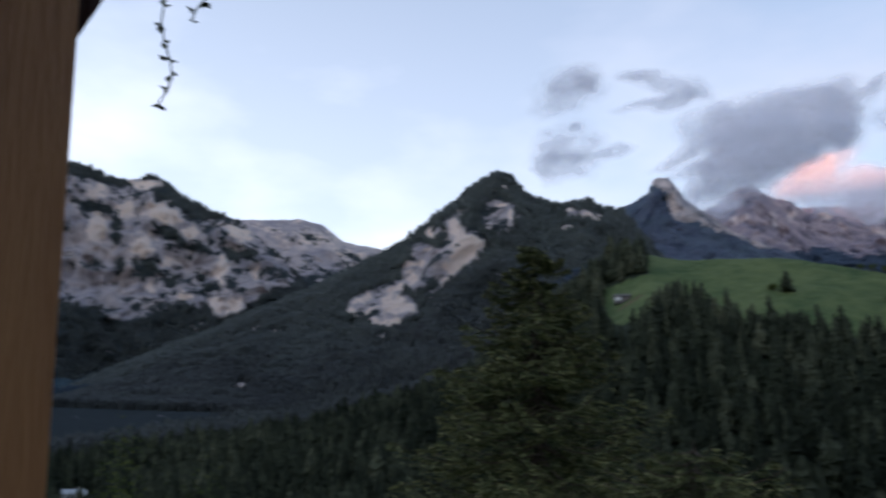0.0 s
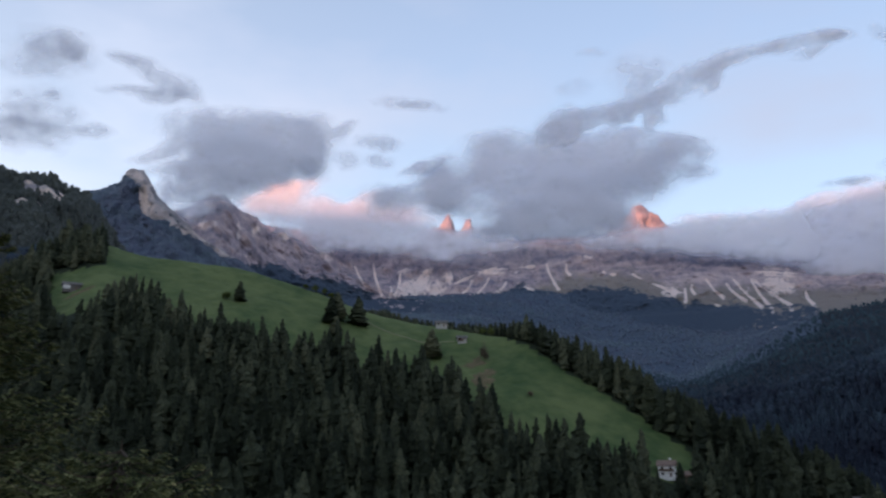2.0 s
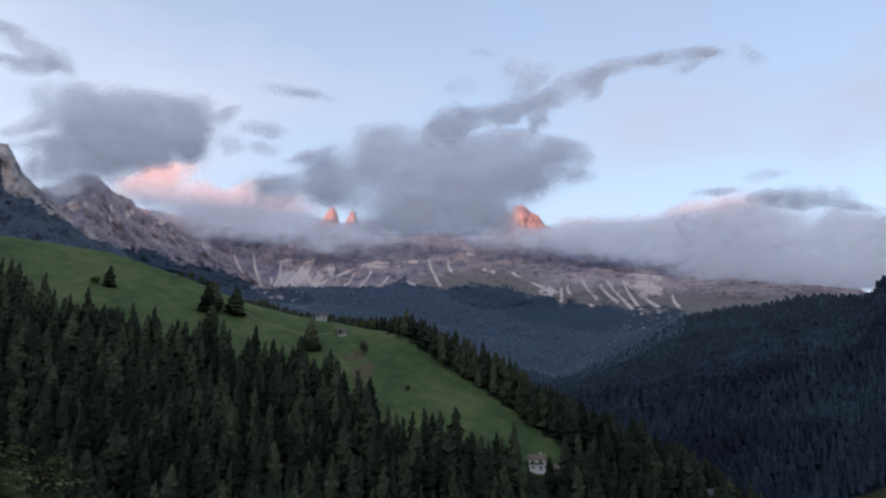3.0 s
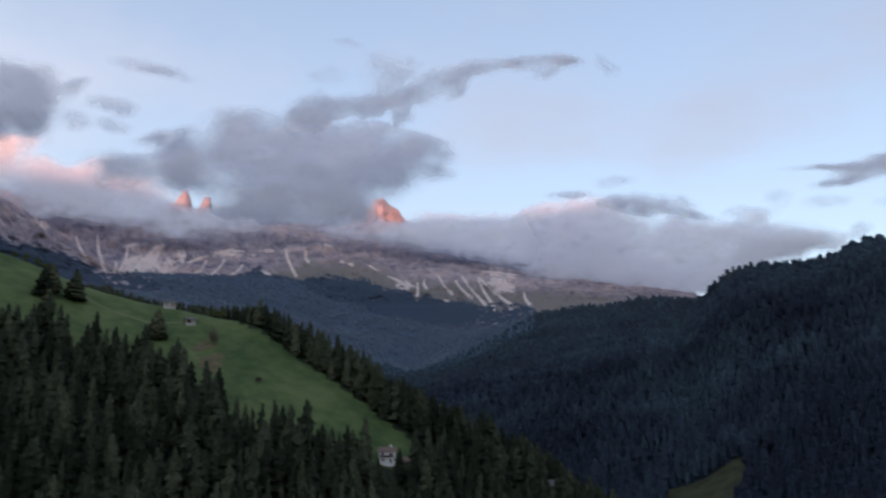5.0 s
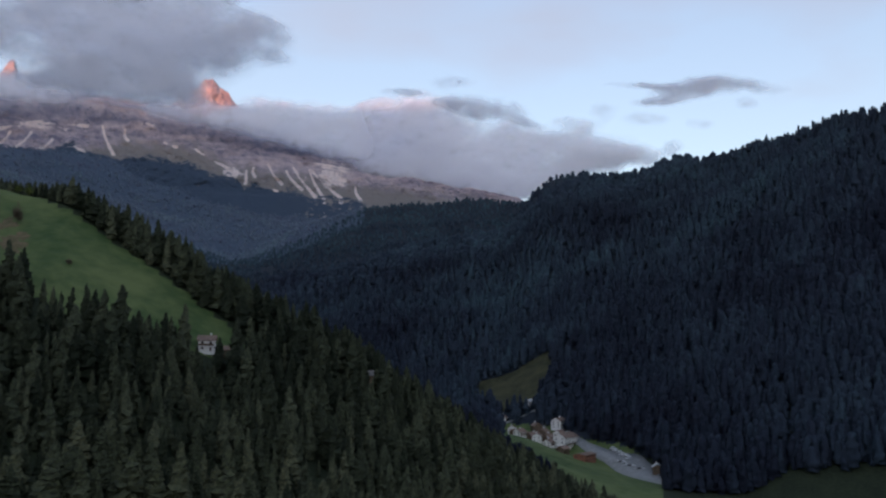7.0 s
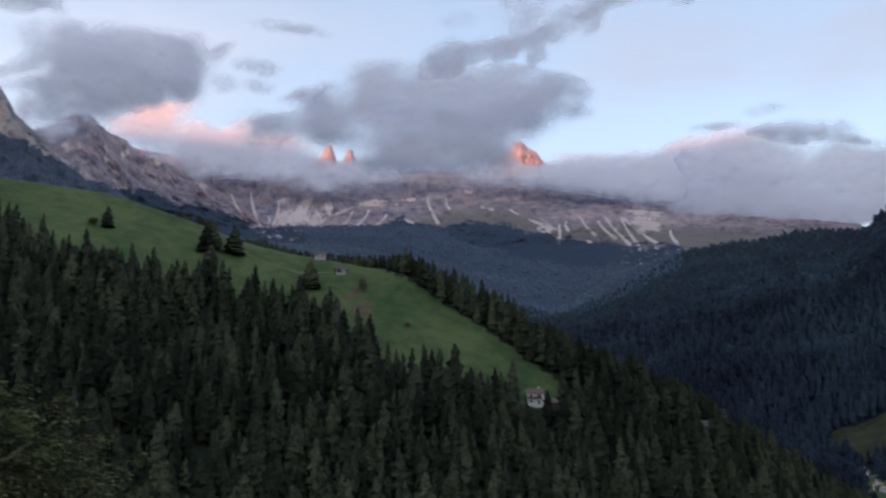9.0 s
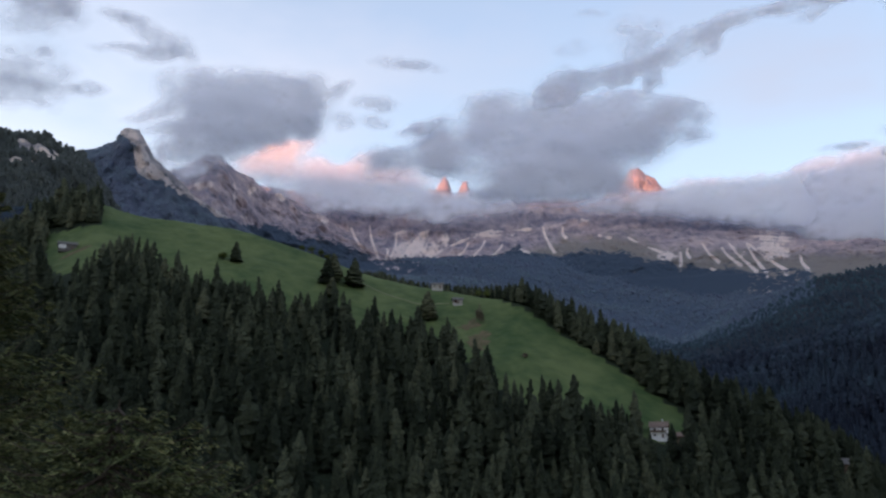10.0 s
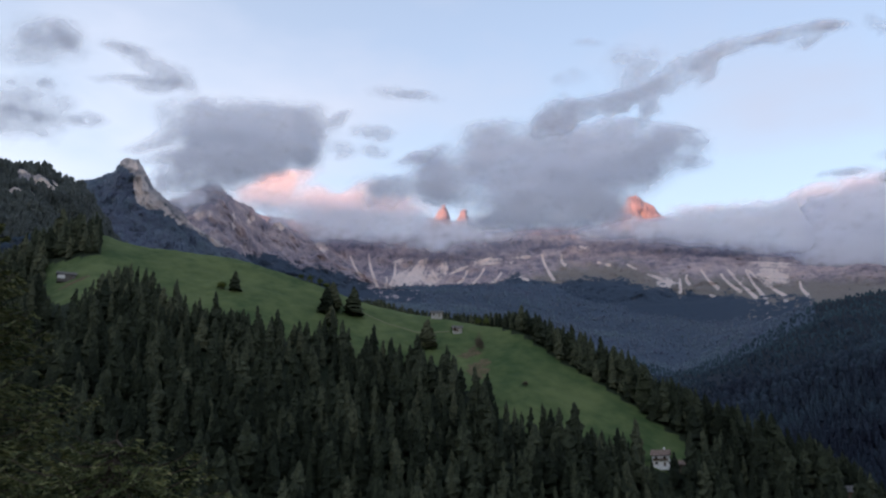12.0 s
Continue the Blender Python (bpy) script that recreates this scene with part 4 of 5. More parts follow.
M_BROWNLEAF = surface("withered_foliage", (0.09, 0.075, 0.05), (0.16, 0.13, 0.085), 0.8, tint="tint", vary=0.3)
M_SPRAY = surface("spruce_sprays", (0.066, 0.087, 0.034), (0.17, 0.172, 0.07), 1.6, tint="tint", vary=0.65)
M_VINE = surface("trailing_vine", (0.02, 0.035, 0.015), (0.05, 0.07, 0.03), 20.0)


def box(bm, size, at=(0, 0, 0), turn=(0, 0, 0), bevel=0.0):
    r = bmesh.ops.create_cube(bm, size=1.0, matrix=Matrix.LocRotScale(at, Euler([radians(a) for a in turn]), size))
    if bevel:
        edges = list({e for v in r["verts"] for e in v.link_edges})
        bmesh.ops.bevel(bm, geom=edges, offset=bevel, segments=2, affect="EDGES")
    return bm


def tube(bm, points, radii, sides=8):
    rings = []
    for i, (p, r) in enumerate(zip(points, radii)):
        p = Vector(p)
        d = (Vector(points[min(i + 1, len(points) - 1)]) - Vector(points[max(i - 1, 0)])).normalized()
        a = d.orthogonal().normalized()
        b = d.cross(a)
        rings.append([bm.verts.new(p + (a * math.cos(k * 2 * math.pi / sides) + b * math.sin(k * 2 * math.pi / sides)) * r) for k in range(sides)])
    for q, s in zip(rings, rings[1:]):
        for k in range(sides):
            bm.faces.new((q[k], q[(k + 1) % sides], s[(k + 1) % sides], s[k]))
    bm.faces.new(rings[-1])
    return bm


# ---- conifers ----
def crown_mesh(rng, tiers, spokes, slim=0.17, ragged=0.35):
    """A unit-high conifer crown: a tapering body of shallow, ragged, overlapping boughs."""
    co, fa, prev = [], [], None
    shake = min(1.0, tiers / 9)
    for k in range(tiers):
        t = k / tiers
        z = 0.08 + 0.88 * t
        rad = slim * (1 - t) ** 0.72 * (0.75 + 0.25 * min(1, t * 5)) * rng.uniform(0.85, 1.12) + 0.006
        ox, oy = rng.uniform(-0.012, 0.012, 2)
        turn = rng.uniform(0, 0.6)
        for q, lift in ((1.0, 0.0), (0.86, 0.5)):
            ring = len(co)
            for i in range(spokes):
                a = turn + (i + rng.uniform(-0.3, 0.3)) * 2 * math.pi / spokes
                w = rad * q * rng.uniform(1 - ragged, 1.15)
                co.append((ox + w * math.cos(a), oy + w * math.sin(a), z + (lift + shake * rng.uniform(-0.6, 0.5)) / tiers))
            if prev is not None:
                for i in range(spokes):
                    n = (i + 1) % spokes
                    fa += [(prev + i, prev + n, ring + n), (prev + i, ring + n, ring + i)]
            prev = ring
    co.append((0, 0, 1.0))
    fa += [(prev + i, prev + (i + 1) % spokes, len(co) - 1) for i in range(spokes)]
    return np.array(co), np.array(fa)


def scatter(name, label, places, heights, templates, mat, rng, wide=1.0, far_tone=((0, 0), (1, 0)), spread=1.0):
    """Many conifers too far off to count, as one body of wood; far_tone paints haze into the tint by distance."""
    cos, fas, tints, off = [], [], [], 0
    kind = rng.integers(0, len(templates), len(places))
    for k, (tc, tf) in enumerate(templates):
        sel = np.where(kind == k)[0]
        if not len(sel):
            continue
        a = rng.uniform(0, 2 * np.pi, len(sel))
        h = heights[sel]
        w = h * rng.uniform(0.85, 1.25, len(sel)) * wide
        ca, sa_ = np.cos(a)[:, None], np.sin(a)[:, None]
        x = (tc[None, :, 0] * ca - tc[None, :, 1] * sa_) * w[:, None]
        y = (tc[None, :, 0] * sa_ + tc[None, :, 1] * ca) * w[:, None]
        lean = rng.normal(0, 0.02, (len(sel), 2))
        z = tc[None, :, 2] * h[:, None]
        x, y = x + z * lean[:, :1], y + z * lean[:, 1:]
        p = places[sel]
        cos.append(np.stack([x + p[:, :1], y + p[:, 1:2], z + p[:, 2:3]], -1).reshape(-1, 3))
        fas.append((tf[None] + (np.arange(len(sel)) * len(tc))[:, None, None]).reshape(-1, 3) + off)
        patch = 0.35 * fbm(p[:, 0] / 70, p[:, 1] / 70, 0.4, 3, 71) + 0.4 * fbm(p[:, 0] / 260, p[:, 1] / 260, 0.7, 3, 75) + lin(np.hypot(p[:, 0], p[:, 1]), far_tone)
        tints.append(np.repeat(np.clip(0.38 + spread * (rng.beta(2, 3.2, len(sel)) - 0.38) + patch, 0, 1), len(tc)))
        off += len(sel) * len(tc)
    co = np.concatenate(cos)
    origin = co.mean(0)
    origin[2] = co[:, 2].min()
    ob = new(name, mesh_of(name, co - origin, np.concatenate(fas), mat, len(templates[0][0]) < 100, {"tint": np.concatenate(tints)}))
    ob.location = origin
    return tagged(ob, label, "forest", kind="stuff")


rng = np.random.default_rng(5)
NEAR_T = [crown_mesh(rng, 9, 7, s, 0.5) for s in (0.2, 0.24, 0.28, 0.18, 0.26)]
MID_T = [crown_mesh(rng, 4, 6, s, 0.3) for s in (0.2, 0.25, 0.22)]
FAR_T = [crown_mesh(rng, 2, 6, s, 0.15) for s in (0.2, 0.24)]

PEEK = [(-40, 70), (10.6, 70), (11.1, -0.1), (26, 0.0), (28.5, 0.35), (31, 0.1), (33, 0.6), (36, 0.35), (38.5, 0.7), (40.2, 0.9), (42.2, 1.35), (44.1, 1.75), (46, 2.9), (48, 3.2), (50, 3.45), (52.6, 4.1), (56, 4.6), (58, 70), (110, 70)]


def stand_allowed(x, y, h):
    """Where conifers grow: off the meadows, and not rising behind the open crest."""
    az, r = np.degrees(np.arctan2(x, y)), np.hypot(x, y)
    top = np.degrees(np.arctan2(land(x, y) + h, r))
    cr = smooth(az, CREST_R, 1)
    behind = (az > 14.4) & (r > cr) & (r < lin(az, [(11, 950), (16, 950), (18, 2200)])) & (top > smooth(az, CREST_EL, 0.7) + lin(az, PEEK))
    lower = (az > 60) & (r < 690) & (top > lin(az, [(60, 3.4), (61.6, 2.3), (65, 0.0), (70.6, -3.9), (76.3, -7.0), (85, -10.5), (110, -11)]))
    ok = ~meadow(x, y) & ~pasture(x, y)[0] & ~behind & ~lower
    for hx, hy, rad in CLEARINGS:
        ok &= np.hypot(x - hx, y - hy) > rad
    return ok


CLEARINGS = [(386, 303, 8), (377, 296, 7), (367, 289, 6), (394, 295, 6), (456, 236, 7), (449, 232, 5), (139, 626, 16), (136, 611, 18), (132, 594, 17), (128, 577, 15), (124, 560, 12), (875, 228, 15), (839, 210, 24), (850, 250, 28), (788, 180, 20), (785, 140, 17), (752, 115, 16),
             (731, 90, 15), (911, 300, 11), (884, 281, 12), (938, 276, 14), (-226, 531, 14), (-424, 1054, 16)]
CLEARINGS += [(x * (1 - k), y * (1 - k), 12) for x, y in ((-226, 531), (-424, 1054), (938, 276)) for k in (0.03, 0.06, 0.09, 0.12)]
CLEARINGS += [(x * (1 - k), y * (1 - k), 14) for x, y in ((-226, 531), (-424, 1054)) for k in (0.02, 0.05, 0.08, 0.11, 0.14, 0.17, 0.2)]


# the near hillside
g = 7.3
gx, gy = np.meshgrid(np.arange(-420, 620, g), np.arange(-60, 800, g))
gx, gy = gx.ravel() + rng.uniform(-2.6, 2.6, gx.size), gy.ravel() + rng.uniform(-2.6, 2.6, gy.size)
ga, gr = np.degrees(np.arctan2(gx, gy)), np.hypot(gx, gy)
hs = np.clip(rng.normal(20.5, 5.5, gx.size), 8, 34) * (0.9 + 0.2 * fbm(gx / 60, gy / 60, 1.5, 2, 90))
ok = (ga > -36) & (ga < 100) & (gr > 325) & (gr < smooth(ga, CREST_R, 1) + lin(ga, [(-36, 90), (10, 60), (14, 260), (42, 260), (55, 120), (100, 60)]))
ok &= (rng.random(gx.size) > 0.06)
gx, gy, hs = gx[ok], gy[ok], hs[ok]
ba = np.repeat(np.arange(40.3, 57, 0.33), 2) + rng.uniform(-0.15, 0.15, 102)
bx_, by_ = polar(ba, smooth(ba, CREST_R, 1) + rng.uniform(-4, 16, ba.size))
gx, gy, hs = np.append(gx, bx_), np.append(gy, by_), np.append(hs, rng.uniform(0.75, 1.1, ba.size) * lin(ba, [(40.3, 8), (42, 13), (44, 19), (46, 26), (50, 30), (57, 30)]))
ok = stand_allowed(gx, gy, hs)
gx, gy, hs = gx[ok], gy[ok], hs[ok]
ga, gr = np.degrees(np.arctan2(gx, gy)), np.hypot(gx, gy)
single = np.zeros(len(gx), bool)
order = np.argsort(gr + 400 * ~((ga > 14) & (ga < 58)))
single[order[:290]] = True
gz = land(gx, gy) - 0.4
scatter("conifer_forest", "dense dark spruce forest on the near hillside", np.stack([gx, gy, gz], -1)[~single], hs[~single], NEAR_T, M_NEEDLE, rng)


def conifer_master(seed, slim):
    r2 = np.random.default_rng(seed)
    tc, tf = crown_mesh(r2, 15, 11, slim, 0.45)
    ob = empty("conifer", (0, 0, -3000))
    tube_bm = tube(bmesh.new(), [(0, 0, -0.02), (0, 0, 0.4), (0, 0, 0.95)], [0.016, 0.011, 0.002], 6)
    part("trunk", tube_bm, M_BARK, ob)
    cr = new("crown", mesh_of("crown", tc, tf, M_NEEDLE_OB, False))
    cr.parent = ob
    return tagged(ob, "tall dark green spruce standing in the hillside forest", "tree", "spruces on the near hillside")


masters = [conifer_master(60 + k, s) for k, s in enumerate((0.24, 0.27, 0.31, 0.21))]
spots = [(x, y, z, h) for x, y, z, h in zip(gx[single], gy[single], gz[single], hs[single])]


def plant(kind, x, y, z, h, wide=1.0, label=""):
    m = masters[kind]
    m.scale = (h * wide, h * wide, h)
    ob = copy_thing(m, pose(x, y, z, rng.normal(0, 1.2), rng.normal(0, 1.2), rng.uniform(0, 360)))
    ob.scale = (h * wide, h * wide, h)
    return tagged(ob, label) if label else ob


for k, (x, y, z, h) in enumerate(spots):
    plant(k % 4, x, y, z, h, rng.uniform(0.9, 1.2))
for x, y, h, w in ((348, 471, 22, 1.4), (303, 538, 21, 1.4), (310, 541, 23, 1.35), (325, 535, 22.5, 1.45), (248, 580, 17, 1.2), (344, 566, 12, 1.2), (297, 520, 16, 1.5)):
    plant(2, x, y, float(land(x, y)) - 0.3, h, w, "lone dark spruce on the green meadow")
for m in masters:
    for c in (*m.children, m):
        bpy.data.objects.remove(c)

# the valley and the farther slopes
da, dr = 0.36, 0.0070
fa_ = np.arange(-36, 104, da)
fr = 560 * np.exp(np.arange(0, math.log(4000 / 560), dr))
fx, fy = np.meshgrid(fa_, fr)
fx, fy = fx.ravel() + rng.uniform(-0.2, 0.2, fx.size), fy.ravel() * (1 + rng.uniform(-0.0035, 0.0035, fy.size))
keep = fy > smooth(fx, CREST_R, 1) + lin(fx, [(-36, 90), (10, 60), (14, 260), (42, 260), (55, 120), (100, 60)])
keep &= ~((fx > 17) & (fx < 47) & (fy < 2100))
fx, fy = fx[keep], fy[keep]
px_, py_ = polar(fx, fy)
hh = np.clip(rng.normal(19, 4, fx.size), 9, 29) * lin(fy, [(500, 1), (2000, 1.0), (4000, 0.9)])
ok = stand_allowed(px_, py_, hh) & (rng.random(fx.size) > 0.08 + 0.25 * step(0.2, 0.6, fbm(px_ / 160, py_ / 160, 0.2, 3, 44)))
px_, py_, hh, fr_ = px_[ok], py_[ok], hh[ok], fy[ok]
pl = np.stack([px_, py_, land(px_, py_) - 0.5], -1)
pa = np.degrees(np.arctan2(px_, py_))
hh = hh * np.where((fr_ > 1900) & (pa > 10) & (pa < 82), 0.55, 1.0)
mid = fr_ < 1700
west_side = mid & (pa < 30)
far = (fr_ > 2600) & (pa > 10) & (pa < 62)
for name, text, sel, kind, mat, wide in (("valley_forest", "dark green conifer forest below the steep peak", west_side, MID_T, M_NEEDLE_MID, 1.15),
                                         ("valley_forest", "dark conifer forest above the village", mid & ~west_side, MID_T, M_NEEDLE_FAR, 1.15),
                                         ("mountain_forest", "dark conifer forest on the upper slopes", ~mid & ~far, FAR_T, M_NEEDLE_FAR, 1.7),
                                         ("distant_forest", "distant conifer forest under the massif, tinted haze blue", far, FAR_T, M_NEEDLE_HAZE, 2.4)):
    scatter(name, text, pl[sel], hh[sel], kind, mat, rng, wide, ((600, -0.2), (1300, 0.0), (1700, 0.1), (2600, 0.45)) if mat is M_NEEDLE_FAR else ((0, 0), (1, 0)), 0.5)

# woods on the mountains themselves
# tint rises with distance from the viewer, standing in for haze
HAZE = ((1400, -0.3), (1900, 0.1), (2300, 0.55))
for idx, share, low, high, wide, mat, haze in ((2, 0.6, 11, 21, 1.35, M_NEEDLE_MID, HAZE), (3, 0.45, 8, 13, 2.2, M_NEEDLE_HAZE, ((0, 0), (1, 0))), (0, 0.35, 11, 21, 1.35, M_NEEDLE_MID, ((0, 0.1), (1, 0.1)))):
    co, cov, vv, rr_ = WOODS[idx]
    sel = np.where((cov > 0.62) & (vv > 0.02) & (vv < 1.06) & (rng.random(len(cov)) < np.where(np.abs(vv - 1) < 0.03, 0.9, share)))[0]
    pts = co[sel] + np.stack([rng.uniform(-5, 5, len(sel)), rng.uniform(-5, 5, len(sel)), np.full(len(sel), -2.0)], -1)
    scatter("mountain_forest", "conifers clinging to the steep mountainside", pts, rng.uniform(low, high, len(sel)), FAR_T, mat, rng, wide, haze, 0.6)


# ---- the spruces beside the house ----
def near_spruce(label, at, height, reach, seed, whorls=46, low=0.12, leaf=0.8, taper=0.78):
    """A garden spruce: trunk, drooping limbs and sprays of needles."""
    r2 = np.random.default_rng(seed)
    ob = tagged(empty("spruce_tree", at), label, "tree")
    lb = tube(bmesh.new(), [(0, 0, -0.3), (0.05, 0, height * 0.3), (0, 0.05, height * 0.7), (0, 0, height)], [0.24, 0.18, 0.08, 0.01], 10)
    quads, tints = [], []
    for w in range(whorls):
        t = low + (1 - low) * (w + r2.uniform(-0.3, 0.3)) / whorls
        z0 = height * min(t, 0.985)
        rad = reach * (1 - t) ** taper + 0.12
        for b in range(int(r2.integers(5, 8))):
            ang = r2.uniform(0, 2 * math.pi)
            ln = rad * r2.uniform(0.6, 1.18)
            dirv = np.array([math.cos(ang), math.sin(ang), 0.0])
            sidev = np.array([-math.sin(ang), math.cos(ang), 0.0])
            droop = r2.uniform(0.12, 0.34)
            ss = np.linspace(0, 1, 6)
            line = [np.array([0, 0, z0]) + dirv * ln * s + np.array([0, 0, ln * (-droop * math.sin(s * 2.4) + 0.16 * s * s)]) for s in ss]
            tube(lb, line, [0.03 * (1 - 0.85 * s) * min(1, ln / 1.5) + 0.003 for s in ss], 4)
            n = int(16 + ln * 17)
            s = r2.uniform(0.12, 1.0, n)
            cen = np.stack([np.interp(s, ss, [p[k] for p in line]) for k in range(3)], -1)
            sd = r2.choice([-1.0, 1.0], n)
            tl = ln * (0.34 * (1 - s) + 0.10) * r2.uniform(0.5, 1.1, n)
            for m in range(4):
                f = (m + 0.6) / 4
                c = cen + (sidev[None] * (sd * tl * f)[:, None]) + dirv[None] * (tl * f * 0.6)[:, None]
                c[:, 2] -= tl * f * f * 0.35 + r2.uniform(0, 0.05, n)
                d = sidev[None] * sd[:, None] + dirv[None] * r2.uniform(0.3, 1.1, n)[:, None] + r2.normal(0, 0.3, (n, 3))
                d[:, 2] -= 0.25
                d /= np.linalg.norm(d, axis=1)[:, None]
                p = np.cross(d, r2.normal(0, 1, (n, 3)))
                p /= np.linalg.norm(p, axis=1)[:, None]
                L = leaf * r2.uniform(0.12, 0.28, n)[:, None]
                W = leaf * r2.uniform(0.022, 0.05, n)[:, None]
                quads.append(np.stack([c, c + d * L * 0.5 + p * W, c + d * L, c + d * L * 0.5 - p * W], 1))
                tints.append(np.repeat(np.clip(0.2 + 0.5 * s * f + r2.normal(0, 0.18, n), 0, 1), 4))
    q = np.concatenate(quads)
    part("trunk", lb, M_BARK, ob)
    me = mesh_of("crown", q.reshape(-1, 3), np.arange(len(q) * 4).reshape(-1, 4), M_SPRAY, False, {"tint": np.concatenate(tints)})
    cr = new("crown", me)
    cr.parent = ob
    return ob


def ground_at(az, r):
    x, y = polar(az, r)
    return float(x), float(y), float(land(x, y))


hx, hy, hz = ground_at(6.5, 24)
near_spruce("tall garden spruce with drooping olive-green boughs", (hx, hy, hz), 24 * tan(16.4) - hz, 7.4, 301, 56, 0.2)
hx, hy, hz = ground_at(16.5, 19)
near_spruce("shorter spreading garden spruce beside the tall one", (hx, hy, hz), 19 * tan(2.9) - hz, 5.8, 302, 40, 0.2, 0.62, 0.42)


# ---- broad-leaved trees and shrubs ----
def leafy(name, label, at, height, width, leaf, count, seed, mat, trunk=0.12, category="tree"):
    r2 = np.random.default_rng(seed)
    ob = tagged(empty(name, at), label, category)
    bm = tube(bmesh.new(), [(0, 0, -0.3), (0.02 * height, 0, height * 0.35), (0, 0.03 * height, height * 0.8)], [trunk, trunk * 0.7, trunk * 0.15], 7)
    ends = []
    for k in range(22):
        a, t = r2.uniform(0, 6.28), r2.uniform(0.2, 1.0)
        z0 = height * 0.75 * t * 0.8
        ln = width * (0.9 - 0.55 * t) * r2.uniform(0.6, 1.1)
        e = (ln * math.cos(a), ln * math.sin(a), min(height * 0.97, z0 + ln * r2.uniform(0.5, 1.2)))
        tube(bm, [(0, 0, z0), (e[0] * 0.5, e[1] * 0.5, z0 + (e[2] - z0) * 0.4), e], [trunk * 0.35, trunk * 0.22, trunk * 0.06], 5)
        ends.append(e)
    ends.append((0, 0, height * 0.95))
    part("trunk", bm, M_BARK, ob)
    ends = np.array(ends)
    c = ends[r2.integers(0, len(ends), count)] * r2.uniform(0.75, 1.04, count)[:, None] + r2.normal(0, 1, (count, 3)) * np.array([width, width, height * 0.6]) * 0.13
    c[:, 2] = np.maximum(c[:, 2], height * 0.06)
    d = r2.normal(0, 1, (count, 3))
    d /= np.linalg.norm(d, axis=1)[:, None]
    p = np.cross(d, r2.normal(0, 1, (count, 3)))
    p /= np.linalg.norm(p, axis=1)[:, None]
    L = leaf * r2.uniform(0.7, 1.4, count)[:, None]
    q = np.stack([c, c + d * L * 0.5 + p * L * 0.32, c + d * L, c + d * L * 0.5 - p * L * 0.32], 1)
    cr = new("crown", mesh_of("crown", q.reshape(-1, 3), np.arange(len(q) * 4).reshape(-1, 4), mat, False,
             {"tint": np.repeat(np.clip(r2.normal(0.5, 0.25, count), 0, 1), 4)}))
    cr.parent = ob
    return ob


hx, hy, hz = ground_at(-20.5, 46)
leafy("garden_tree", "yellow-green broad-leaved tree below the balcony", (hx, hy, hz), 46 * tan(2.2) - hz, 4.2, 0.17, 9000, 401, M_LEAF, 0.2)
hx, hy, hz = ground_at(-15.5, 52)
leafy("garden_tree", "lower dull green broad-leaved tree in the garden", (hx, hy, hz), 52 * tan(-0.2) - hz, 3.8, 0.17, 7000, 402, M_LEAF, 0.18)
leafy("larch_sapling", "half-bare brownish young larch on the meadow", (373.3, 443.9, float(land(373.3, 443.9))), 15, 4.6, 0.7, 1300, 403, M_BROWNLEAF, 0.2)
leafy("shrub", "low round dark shrub on the meadow", (240.5, 588, float(land(240.5, 588))), 6, 4.5, 0.8, 900, 404, M_LEAF, 0.15, "shrub")
leafy("shrub", "small yellow-flecked shrub alone on the meadow", (364.1, 387.9, float(land(364.1, 387.9))), 4.0, 2.6, 0.5, 500, 407, M_BROWNLEAF, 0.1, "shrub")
for k, (a, r) in enumerate(((27.6, 668), (28.2, 667), (28.9, 665), (29.4, 664), (40.0, 625), (40.6, 622))):
    x, y, z = ground_at(a, r)
    leafy("shrub", "low dark green shrub along the meadow crest", (x, y, z), 4.5 + 1.5 * (k % 3), 3.5, 0.7, 500, 410 + k, M_LEAF, 0.12, "shrub")



# ---- houses ----
def gable(bm, w, d, h, ridge):
    """A gabled body, ridge along x."""
    v = [bm.verts.new(p) for p in ((-w / 2, -d / 2, -2), (w / 2, -d / 2, -2), (w / 2, d / 2, -2), (-w / 2, d / 2, -2),
                                   (-w / 2, -d / 2, h), (w / 2, -d / 2, h), (w / 2, d / 2, h), (-w / 2, d / 2, h), (-w / 2, 0, ridge), (w / 2, 0, ridge))]
    for f in ((0, 1, 5, 4), (2, 3, 7, 6), (0, 4, 8, 7, 3), (1, 2, 6, 9, 5), (0, 3, 2, 1), (4, 5, 9, 8), (6, 7, 8, 9)):
        bm.faces.new([v[k] for k in f])
    return bm


